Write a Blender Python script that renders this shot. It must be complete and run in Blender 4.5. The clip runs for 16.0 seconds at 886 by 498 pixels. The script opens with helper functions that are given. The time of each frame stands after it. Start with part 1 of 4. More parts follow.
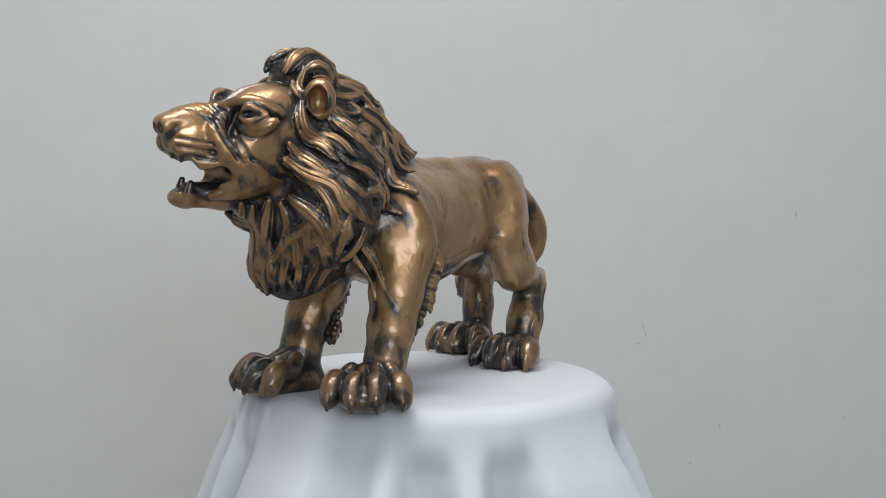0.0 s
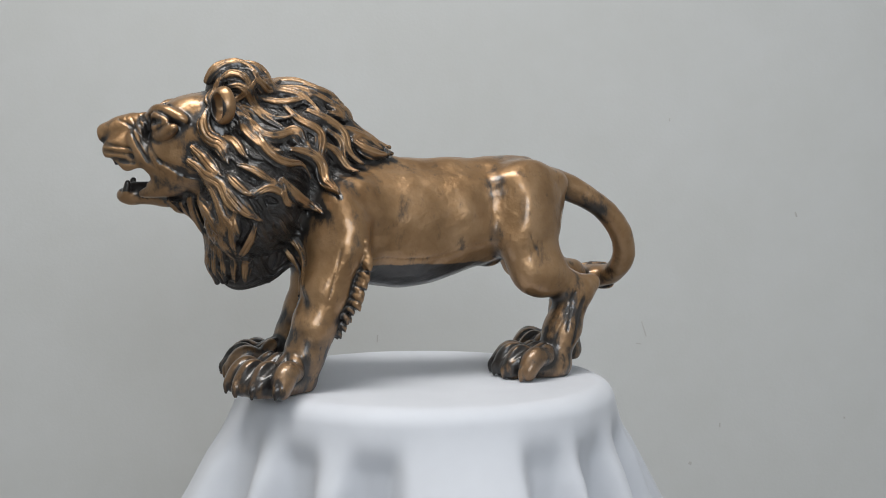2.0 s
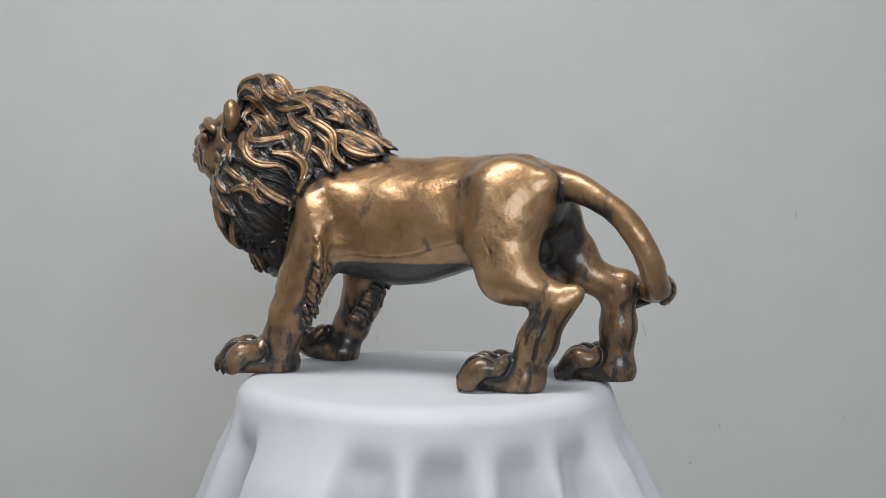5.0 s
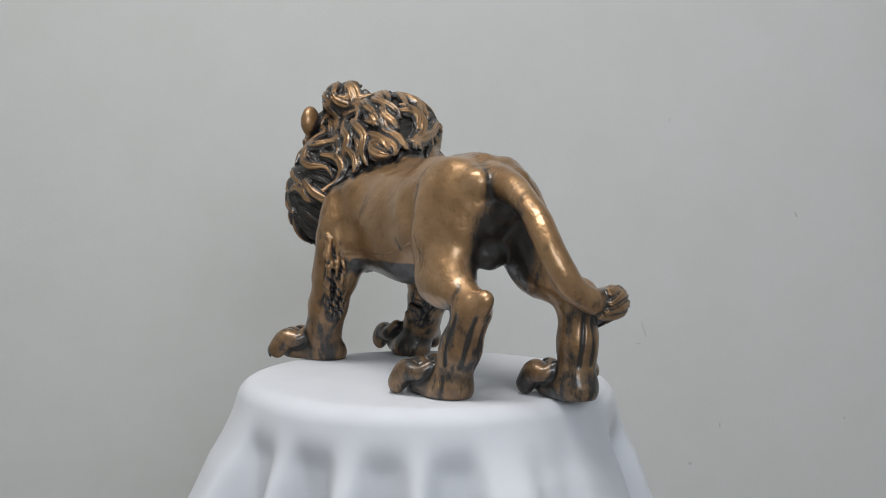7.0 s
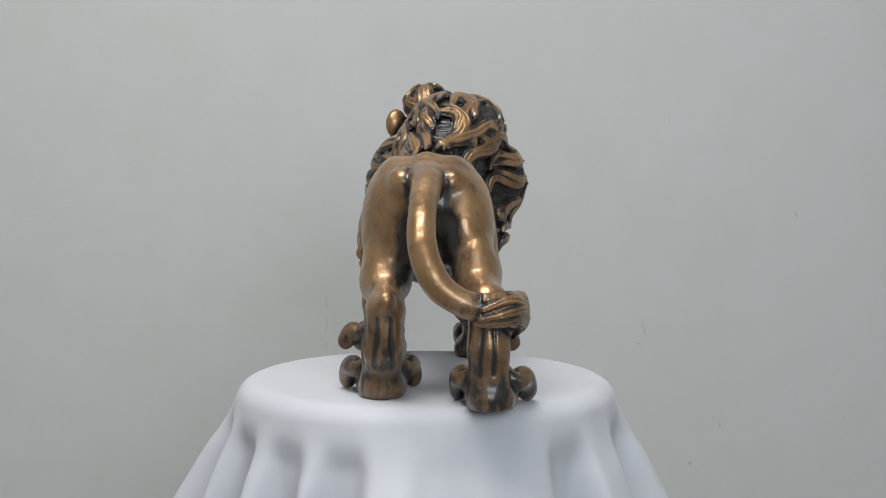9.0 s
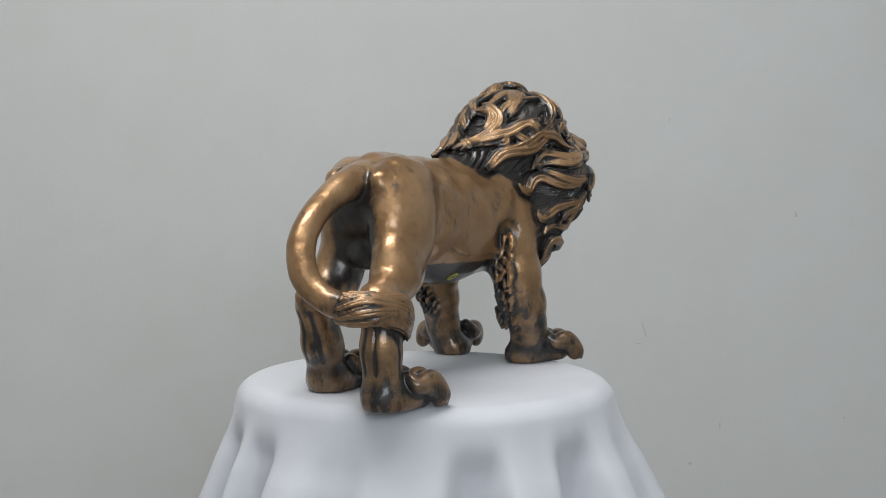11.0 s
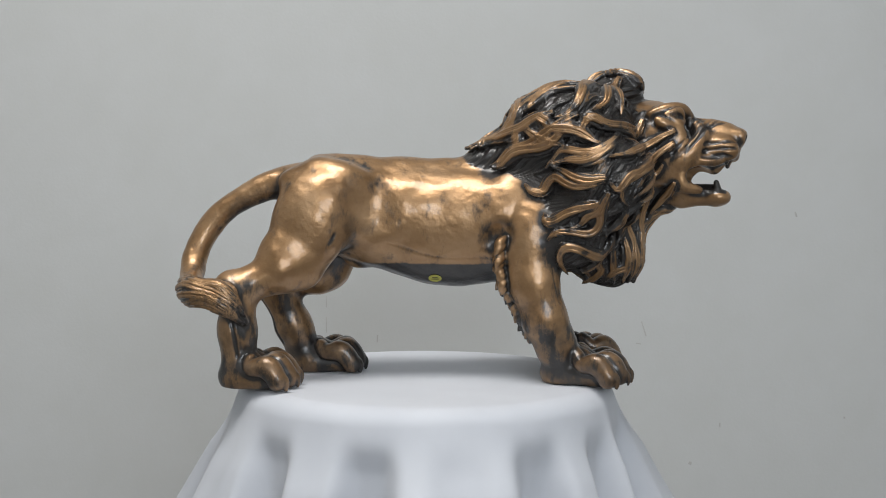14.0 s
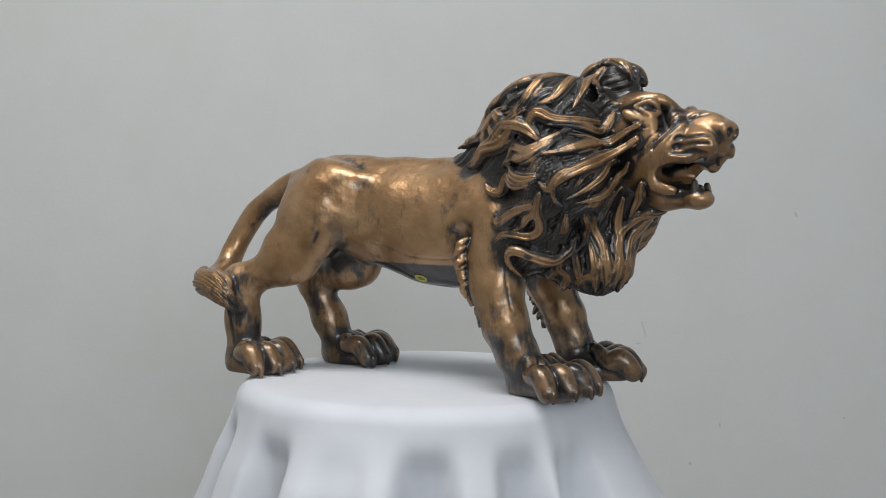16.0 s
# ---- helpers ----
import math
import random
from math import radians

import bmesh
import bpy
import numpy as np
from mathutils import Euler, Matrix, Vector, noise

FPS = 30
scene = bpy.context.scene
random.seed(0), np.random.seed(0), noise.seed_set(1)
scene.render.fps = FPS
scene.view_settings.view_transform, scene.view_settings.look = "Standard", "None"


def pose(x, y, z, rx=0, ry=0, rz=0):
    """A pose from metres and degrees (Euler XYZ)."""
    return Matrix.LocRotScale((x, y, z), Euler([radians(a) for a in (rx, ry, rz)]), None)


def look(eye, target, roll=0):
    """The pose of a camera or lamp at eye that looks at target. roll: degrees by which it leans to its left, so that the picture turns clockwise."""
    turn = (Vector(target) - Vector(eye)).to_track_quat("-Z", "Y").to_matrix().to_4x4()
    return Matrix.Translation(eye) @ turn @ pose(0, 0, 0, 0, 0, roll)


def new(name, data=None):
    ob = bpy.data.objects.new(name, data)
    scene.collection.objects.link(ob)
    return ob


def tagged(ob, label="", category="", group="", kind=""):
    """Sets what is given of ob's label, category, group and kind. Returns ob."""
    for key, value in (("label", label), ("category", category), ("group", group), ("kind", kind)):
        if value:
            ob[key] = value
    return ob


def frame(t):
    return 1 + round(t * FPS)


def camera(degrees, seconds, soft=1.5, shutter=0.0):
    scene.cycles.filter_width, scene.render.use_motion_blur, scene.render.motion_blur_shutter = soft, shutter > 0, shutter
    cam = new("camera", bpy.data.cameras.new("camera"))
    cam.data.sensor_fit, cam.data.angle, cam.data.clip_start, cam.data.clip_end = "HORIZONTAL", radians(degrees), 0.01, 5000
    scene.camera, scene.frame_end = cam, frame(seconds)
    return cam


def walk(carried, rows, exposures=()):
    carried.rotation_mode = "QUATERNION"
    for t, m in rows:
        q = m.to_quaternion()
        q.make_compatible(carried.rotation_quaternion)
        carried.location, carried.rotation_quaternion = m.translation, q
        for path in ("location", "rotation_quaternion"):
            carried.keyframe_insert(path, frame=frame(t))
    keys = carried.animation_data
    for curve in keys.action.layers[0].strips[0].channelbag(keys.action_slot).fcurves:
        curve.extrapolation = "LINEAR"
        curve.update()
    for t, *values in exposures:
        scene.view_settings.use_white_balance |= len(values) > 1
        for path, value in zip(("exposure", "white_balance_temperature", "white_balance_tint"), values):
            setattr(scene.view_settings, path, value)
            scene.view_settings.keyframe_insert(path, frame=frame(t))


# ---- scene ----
# ---- camera: stands still; the table turns ----
TABLE = 0.75
EYE = TABLE + 0.2155
cam = camera(41.69, 16.0, soft=1.0)
STAND = pose(0.0, -1.3, EYE, 90 - 3.2345, 0, -0.8116) @ pose(0, 0, 0, 0, 0, 0.2516)
walk(cam, [(0.0, STAND), (16.0, STAND)], [(0.0, -0.08), (3.5, -0.20), (7.0, -0.20), (9.5, -0.21), (12.5, -0.22), (16.0, -0.19)])

# ---- light ----
world = bpy.data.worlds.new("daylight")
scene.world = world
world.use_nodes = True
world.node_tree.nodes["Background"].inputs[0].default_value = (0.80, 0.87, 1.0, 1)
world.node_tree.nodes["Background"].inputs[1].default_value = 1.0


def area_lamp(name, at, target, sx, sy, watts, colour):
    data = bpy.data.lights.new(name, "AREA")
    data.shape, data.size, data.size_y, data.energy, data.color = "RECTANGLE", sx, sy, watts, colour
    ob = new(name, data)
    ob.matrix_world = look(at, target)
    return ob


# stands in an assumed, unseen window for the light from behind the camera
area_lamp("assumed_window_daylight", (0.7, -3.36, 1.85), (0.5, 0.0, 1.50), 1.68, 1.18, 44, (0.90, 0.95, 1.0))
area_lamp("ceiling_lamp_light", (-0.35, -0.60, 2.62), (-0.35, -0.60, 0.0), 1.3, 0.6, 39, (1.0, 0.98, 0.95))


# ---- materials ----
def material(name):
    m = bpy.data.materials.new(name)
    m.use_nodes = True
    nt = m.node_tree
    return m, nt, nt.nodes["Principled BSDF"]


def node(nt, kind, **inputs):
    n = nt.nodes.new(kind)
    for k, v in inputs.items():
        n.inputs[k.replace("_", " ")].default_value = v
    return n


def ramp(nt, source, stops):
    r = nt.nodes.new("ShaderNodeValToRGB")
    while len(r.color_ramp.elements) < len(stops):
        r.color_ramp.elements.new(0.5)
    for e, (p, c) in zip(r.color_ramp.elements, stops):
        e.position, e.color = p, (*c, 1)
    nt.links.new(source, r.inputs[0])
    return r


def mix(nt, a, b, fac):
    m = nt.nodes.new("ShaderNodeMix")
    m.data_type = "RGBA"
    nt.links.new(fac, m.inputs[0])
    for s, i in ((a, 6), (b, 7)):
        if isinstance(s, tuple):
            m.inputs[i].default_value = (*s, 1)
        else:
            nt.links.new(s, m.inputs[i])
    return m.outputs[2]


def noise_of(nt, scale, detail=4, rough=0.55, vec=None):
    n = node(nt, "ShaderNodeTexNoise", Scale=scale, Detail=detail, Roughness=rough)
    if vec is None:
        vec = nt.nodes.new("ShaderNodeTexCoord").outputs["Object"]
    nt.links.new(vec, n.inputs["Vector"])
    return n.outputs["Fac"]


def bump(nt, bsdf, height, strength, distance, before=None):
    b = node(nt, "ShaderNodeBump", Strength=strength, Distance=distance)
    nt.links.new(height, b.inputs["Height"])
    if before is not None:
        nt.links.new(before, b.inputs["Normal"])
    nt.links.new(b.outputs[0], bsdf.inputs["Normal"])
    return b.outputs[0]


def wall_paint():
    m, nt, p = material("grey_wall_paint")
    big = noise_of(nt, 1.3, 3)
    fine = noise_of(nt, 9.0, 5, 0.6)
    c1 = ramp(nt, big, [(0.3, (0.585, 0.595, 0.585)), (0.7, (0.615, 0.625, 0.62))]).outputs[0]
    c2 = ramp(nt, fine, [(0.35, (0.575, 0.585, 0.575)), (0.75, (0.62, 0.632, 0.635))]).outputs[0]
    half = node(nt, "ShaderNodeValue")
    half.outputs[0].default_value = 0.5
    nt.links.new(mix(nt, c1, c2, half.outputs[0]), p.inputs["Base Color"])
    p.inputs["Roughness"].default_value = 0.75
    bump(nt, p, noise_of(nt, 160, 3), 0.12, 0.002)
    return m


def plain(name, colour, rough, metal=0.0, grain=40.0, depth=0.05):
    m, nt, p = material(name)
    lo = tuple(c * 0.88 for c in colour)
    hi = tuple(min(1, c * 1.08) for c in colour)
    nt.links.new(ramp(nt, noise_of(nt, grain), [(0.3, lo), (0.7, hi)]).outputs[0], p.inputs["Base Color"])
    p.inputs["Roughness"].default_value, p.inputs["Metallic"].default_value = rough, metal
    bump(nt, p, noise_of(nt, grain * 4), depth, 0.002)
    return m


def cloth_fabric():
    m, nt, p = material("white_polyester_cloth")
    nt.links.new(ramp(nt, noise_of(nt, 14, 3), [(0.3, (0.56, 0.582, 0.630)), (0.7, (0.60, 0.622, 0.670))]).outputs[0], p.inputs["Base Color"])
    p.inputs["Roughness"].default_value = 0.7
    p.inputs["Sheen Weight"].default_value = 0.15
    weave = noise_of(nt, 900, 2)
    bump(nt, p, weave, 0.08, 0.0008)
    return m


def math_node(nt, op, a, b=0.0, c=0.0):
    n = nt.nodes.new("ShaderNodeMath")
    n.operation = op
    for i, v in enumerate((a, b, c)):
        if isinstance(v, (int, float)):
            n.inputs[i].default_value = v
        else:
            nt.links.new(v, n.inputs[i])
    return n.outputs[0]


def span(nt, source, a, b, lo, hi, smooth=False):
    n = nt.nodes.new("ShaderNodeMapRange")
    if smooth:
        n.interpolation_type = "SMOOTHSTEP"
    for k, v in (("From Min", a), ("From Max", b), ("To Min", lo), ("To Max", hi)):
        n.inputs[k].default_value = v
    nt.links.new(source, n.inputs["Value"])
    return n.outputs[0]


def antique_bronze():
    """Bronze-coloured paint, rubbed back over a black wash, with shade of the hollows painted in (the sculpt's mask).
    """
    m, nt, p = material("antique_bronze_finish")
    patina_shade, strand = nt.nodes.new("ShaderNodeAttribute"), nt.nodes.new("ShaderNodeAttribute")
    patina_shade.attribute_name, strand.attribute_name = "patina_shade", "strand"
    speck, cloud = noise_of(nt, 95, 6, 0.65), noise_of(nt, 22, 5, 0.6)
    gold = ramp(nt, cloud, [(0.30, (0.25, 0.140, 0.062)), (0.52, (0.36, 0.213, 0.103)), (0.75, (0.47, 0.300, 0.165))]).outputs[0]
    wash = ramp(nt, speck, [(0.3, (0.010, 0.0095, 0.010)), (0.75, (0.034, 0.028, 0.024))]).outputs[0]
    # combed strands: fine ridges across each lock's width
    comb = math_node(nt, "SINE", math_node(nt, "MULTIPLY_ADD", noise_of(nt, 70, 2), 7.0, math_node(nt, "MULTIPLY", strand.outputs["Fac"], 6.2832 / 0.0024)))
    comb = math_node(nt, "MULTIPLY", comb, span(nt, noise_of(nt, 130, 3), 0.35, 0.65, 0.25, 1.0))
    groove = span(nt, comb, -1.0, 0.1, 0.26, 0.0)
    in_lock = span(nt, math_node(nt, "ABSOLUTE", strand.outputs["Fac"]), 0.0001, 0.0004, 0.0, 1.0)
    groove = math_node(nt, "MULTIPLY", groove, in_lock)
    # rubbed and smudged patches
    drawn = nt.nodes.new("ShaderNodeMapping")
    drawn.inputs["Scale"].default_value = (1.0, 1.0, 0.42)
    nt.links.new(nt.nodes.new("ShaderNodeTexCoord").outputs["Object"], drawn.inputs["Vector"])
    smudge = span(nt, noise_of(nt, 60, 6, 0.62, drawn.outputs[0]), 0.50, 0.68, 0.0, 0.46)
    broad = span(nt, noise_of(nt, 17, 4, 0.6), 0.52, 0.72, 0.0, 0.22)
    value = math_node(nt, "ADD", math_node(nt, "ADD", patina_shade.outputs["Fac"], groove), math_node(nt, "ADD", smudge, broad))
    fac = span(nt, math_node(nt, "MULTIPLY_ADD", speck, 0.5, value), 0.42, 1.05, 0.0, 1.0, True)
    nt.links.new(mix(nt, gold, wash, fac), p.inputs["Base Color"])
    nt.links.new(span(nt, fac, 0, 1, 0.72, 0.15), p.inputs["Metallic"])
    nt.links.new(span(nt, cloud, 0.3, 0.7, 0.33, 0.45), p.inputs["Roughness"])
    p.inputs["Coat Weight"].default_value, p.inputs["Coat Roughness"].default_value = 0.55, 0.12
    n1 = bump(nt, p, noise_of(nt, 34, 4), 0.20, 0.008)
    n2 = bump(nt, p, comb, 0.42, 0.0006, n1)
    bump(nt, p, noise_of(nt, 240, 4, 0.6), 0.10, 0.0015, n2)
    return m


WALL, CLOTH, BRONZE = wall_paint(), cloth_fabric(), antique_bronze()
FLOOR_M = plain("grey_floor_vinyl", (0.30, 0.29, 0.28), 0.5, 0, 6)
CEIL_M = plain("white_ceiling_paint", (0.75, 0.75, 0.74), 0.9, 0, 8)
WOOD_M = plain("pale_table_laminate", (0.45, 0.36, 0.26), 0.5, 0, 25)
STEEL_M = plain("brushed_steel", (0.5, 0.5, 0.5), 0.35, 1.0, 60)
STICKER_M = plain("yellow_paper_label", (0.46, 0.43, 0.08), 0.6, 0, 200)
SCUFF_M = plain("grey_scuff", (0.51, 0.505, 0.49), 0.8, 0, 90)
INK_M = plain("dark_ink", (0.06, 0.06, 0.02), 0.6, 0, 200)


# ---- mesh helpers ----
def mesh_of(name, bm, mat, smooth=False):
    me = bpy.data.meshes.new(name)
    bm.to_mesh(me)
    bm.free()
    me.materials.append(mat)
    if smooth:
        me.polygons.foreach_set("use_smooth", [True] * len(me.polygons))
    return me


def block(size, at, bevel=0.0):
    bm = bmesh.new()
    bmesh.ops.create_cube(bm, size=1, matrix=Matrix.Translation(at) @ Matrix.Diagonal((*size, 1)))
    if bevel:
        bmesh.ops.bevel(bm, geom=bm.edges[:], offset=bevel, segments=2, affect="EDGES")
    return bm


def part(name, bm, mat, parent, label="", smooth=False):
    ob = new(name, mesh_of(name, bm, mat, smooth))
    ob.parent = parent
    return tagged(ob, label)


def lathe(profile, seg=64):
    """A turned body from (radius, height) pairs."""
    bm = bmesh.new()
    rings = []
    for r, z in profile:
        rings.append([bm.verts.new((r * math.cos(2 * math.pi * i / seg), r * math.sin(2 * math.pi * i / seg), z)) for i in range(seg)])
    for a, b in zip(rings, rings[1:]):
        for i in range(seg):
            bm.faces.new((a[i], a[(i + 1) % seg], b[(i + 1) % seg], b[i]))
    bm.faces.new(rings[0][::-1])
    bm.faces.new(rings[-1])
    return bm


# ---- the room ----
WALL_Y = 0.95


def room():
    def put(name, size, at, mat, label):
        tagged(new(name, mesh_of(name, block(size, at), mat)), label, "", "", "structure")
    put("wall_north", (5.0, 0.12, 2.7), (0, WALL_Y + 0.06, 1.35), WALL, "plain pale grey painted wall with faint scuffs")
    north = bpy.data.objects["wall_north"]
    for x, z, w, h, tilt in ((0.468, 1.09, 0.0025, 0.006, 8), (0.717, 0.908, 0.003, 0.010, -20), (0.424, 0.684, 0.002, 0.030, -18), (0.414, 0.655, 0.010, 0.0016, 10),
                             (0.821, 0.51, 0.003, 0.004, 0), (0.576, 0.495, 0.0022, 0.009, 0), (-0.194, 0.735, 0.0016, 0.022, 0), (-0.194, 0.690, 0.0016, 0.030, 0),
                             (-0.194, 0.650, 0.0016, 0.016, 0), (-0.095, 0.663, 0.0022, 0.014, 4), (0.519, 0.419, 0.006, 0.006, 30)):
        bm = block((w, 0.0008, h), (0, 0, 0))
        bmesh.ops.transform(bm, matrix=pose(x, WALL_Y - 0.0004, z, 0, tilt, 0), verts=bm.verts[:])
        part("scuff_mark", bm, SCUFF_M, north, "faint dark scuff on the paint")
    put("wall_east", (0.12, 4.25, 2.7), (2.56, WALL_Y - 2.125, 1.35), WALL, "plain grey painted side wall")
    put("wall_west", (0.12, 4.25, 2.7), (-2.56, WALL_Y - 2.125, 1.35), WALL, "plain grey painted side wall")
    # the unseen wall behind the camera, round an opening added for the front lamp
    tagged(new("wall_south"), "plain grey painted wall with an assumed window opening", "", "", "structure")
    south, y = bpy.data.objects["wall_south"], WALL_Y - 4.31
    for size, at in (((2.35, 0.12, 2.7), (-1.325, y, 1.35)), ((0.95, 0.12, 2.7), (2.025, y, 1.35)), ((1.7, 0.12, 1.25), (0.7, y, 0.625)), ((1.7, 0.12, 0.25), (0.7, y, 2.575))):
        part("wall_panel", block(size, at), WALL, south)
    # frame added round the assumed opening; no window is known here
    win = tagged(new("assumed_window_1"), "assumed plain white window frame in the unseen wall behind the camera", "", "", "structure")
    for size, at in (((0.05, 0.07, 1.2), (-0.125, y, 1.85)), ((0.05, 0.07, 1.2), (1.525, y, 1.85)), ((1.6, 0.07, 0.05), (0.7, y, 1.275)), ((1.6, 0.07, 0.05), (0.7, y, 2.425))):
        part("window_frame", block(size, at, 0.004), CEIL_M, win)
    lamp = tagged(new("ceiling_light"), "flat white panel light on the ceiling", "", "", "structure")
    for size, at in (((1.36, 0.03, 0.05), (-0.35, -0.285, 2.675)), ((1.36, 0.03, 0.05), (-0.35, -0.915, 2.675)), ((0.03, 0.60, 0.05), (-1.015, -0.60, 2.675)), ((0.03, 0.60, 0.05), (0.315, -0.60, 2.675))):
        part("light_frame", block(size, at, 0.003), CEIL_M, lamp)
    put("floor", (5.24, 4.49, 0.1), (0, WALL_Y - 2.125, -0.05), FLOOR_M, "plain grey floor")
    put("ceiling", (5.24, 4.49, 0.1), (0, WALL_Y - 2.125, 2.75), CEIL_M, "plain white ceiling")


room()


# ---- the draped table ----
def table():
    top = tagged(new("round_table"), "small round pedestal table hidden under a white cloth", "table")
    part("tabletop", lathe([(0.186, -0.026), (0.198, -0.02), (0.198, -0.012), (0.188, -0.004)]), WOOD_M, top, "round wooden top")
    part("pole", lathe([(0.025, -0.70), (0.025, -0.026)], 24), STEEL_M, top, "steel pole")
    part("base_plate", lathe([(0.17, -0.748), (0.17, -0.74), (0.05, -0.70)], 48), STEEL_M, top)
    return top


# azimuth and depth of each hollow between two folds
VALLEYS = ((16, 0.9), (34, 0.8), (60, 0.35), (96, 1.0), (126, 1.0), (149, 0.3), (171, 1.0), (195, 0.9), (212, 0.8), (250, 0.55), (270, 1.0), (292, 1.0), (337, 0.8), (356, 1.0))
CORNERS = (55, 150, 236, 325)


def fold_curve(seg):
    """How far the cloth stands out round the rim: 0 in a hollow, 1 on a fold."""
    az = 360.0 * np.arange(seg) / seg
    hollow = np.zeros(seg)
    for n, (a, depth) in enumerate(VALLEYS):
        gap = min((a - VALLEYS[n - 1][0]) % 360, (VALLEYS[(n + 1) % len(VALLEYS)][0] - a) % 360)
        wide = min(7.0, 0.36 * gap)
        d = np.abs((az - a + 180) % 360 - 180) / wide
        hollow = np.maximum(hollow, depth * np.exp(-np.abs(d) ** 4.0))
    return 1 - hollow


def tablecloth():
    bm = bmesh.new()
    seg, rows = 540, 64
    folds = fold_curve(seg)
    R = 0.209
    rings = []
    for i in range(seg):
        az = 360.0 * i / seg
        ridge = float(folds[i])
        corner = max(math.exp(-((az - c + 180) % 360 - 180) ** 2 / (2 * 13.0 ** 2)) for c in CORNERS)
        first = abs((az - 55 + 180) % 360 - 180)
        hem = 0.225 + 0.05 * corner - 0.135 * math.exp(-(first / 16.0) ** 2)
        slant = 0.38 + 0.22 * corner  # how far a fold flares out for its drop
        lean = math.atan(slant * 0.6)
        line = []
        for j in range(rows + 1):
            if j < 8:  # the flat top
                r, z = 0.187 * (j + 0.001) / 8, 0.0
            elif j < 22:  # over the rounded rim
                a = (j - 8) / 14 * (math.pi / 2 - lean)
                r, z = 0.187 + 0.024 * math.sin(a), -0.024 * (1 - math.cos(a))
            else:
                a = math.pi / 2 - lean
                r0, z0 = 0.187 + 0.024 * math.sin(a), -0.024 * (1 - math.cos(a))
                q = (j - 22) / (rows - 22)
                drop = q * (hem + z0)
                opened = min(1.0, max(0.0, (drop + 0.004) / 0.050))
                opened = opened * opened * (3 - 2 * opened)
                out = slant * drop * (0.6 + 0.4 * min(1, drop / 0.06))
                inn = -0.02 * drop - 0.002 * opened
                r = r0 + out + (inn - out) * (1 - ridge) * opened
                z = z0 - drop
            t = math.radians(az)
            wob = 0.0011 * noise.noise(Vector((math.cos(t) * 4, math.sin(t) * 4, z * 14))) + 0.0016 * noise.noise(Vector((math.cos(t) * 9, math.sin(t) * 9, z * 9))) * min(1, -z * 15)
            line.append(bm.verts.new(((r + wob) * math.cos(t), (r + wob) * math.sin(t), z)))
        rings.append(line)
    for i in range(seg):
        a, b = rings[i], rings[(i + 1) % seg]
        for j in range(rows):
            bm.faces.new((a[j], a[j + 1], b[j + 1], b[j]))
    bmesh.ops.remove_doubles(bm, verts=[l[0] for l in rings], dist=0.002)
    bmesh.ops.recalc_face_normals(bm, faces=bm.faces[:])
    ob = new("tablecloth", mesh_of("tablecloth", bm, CLOTH, True))
    thick = ob.modifiers.new("thickness", "SOLIDIFY")
    thick.thickness, thick.offset = 0.0012, -1
    return tagged(ob, "white square tablecloth draped in soft folds over a round table", "tablecloth")


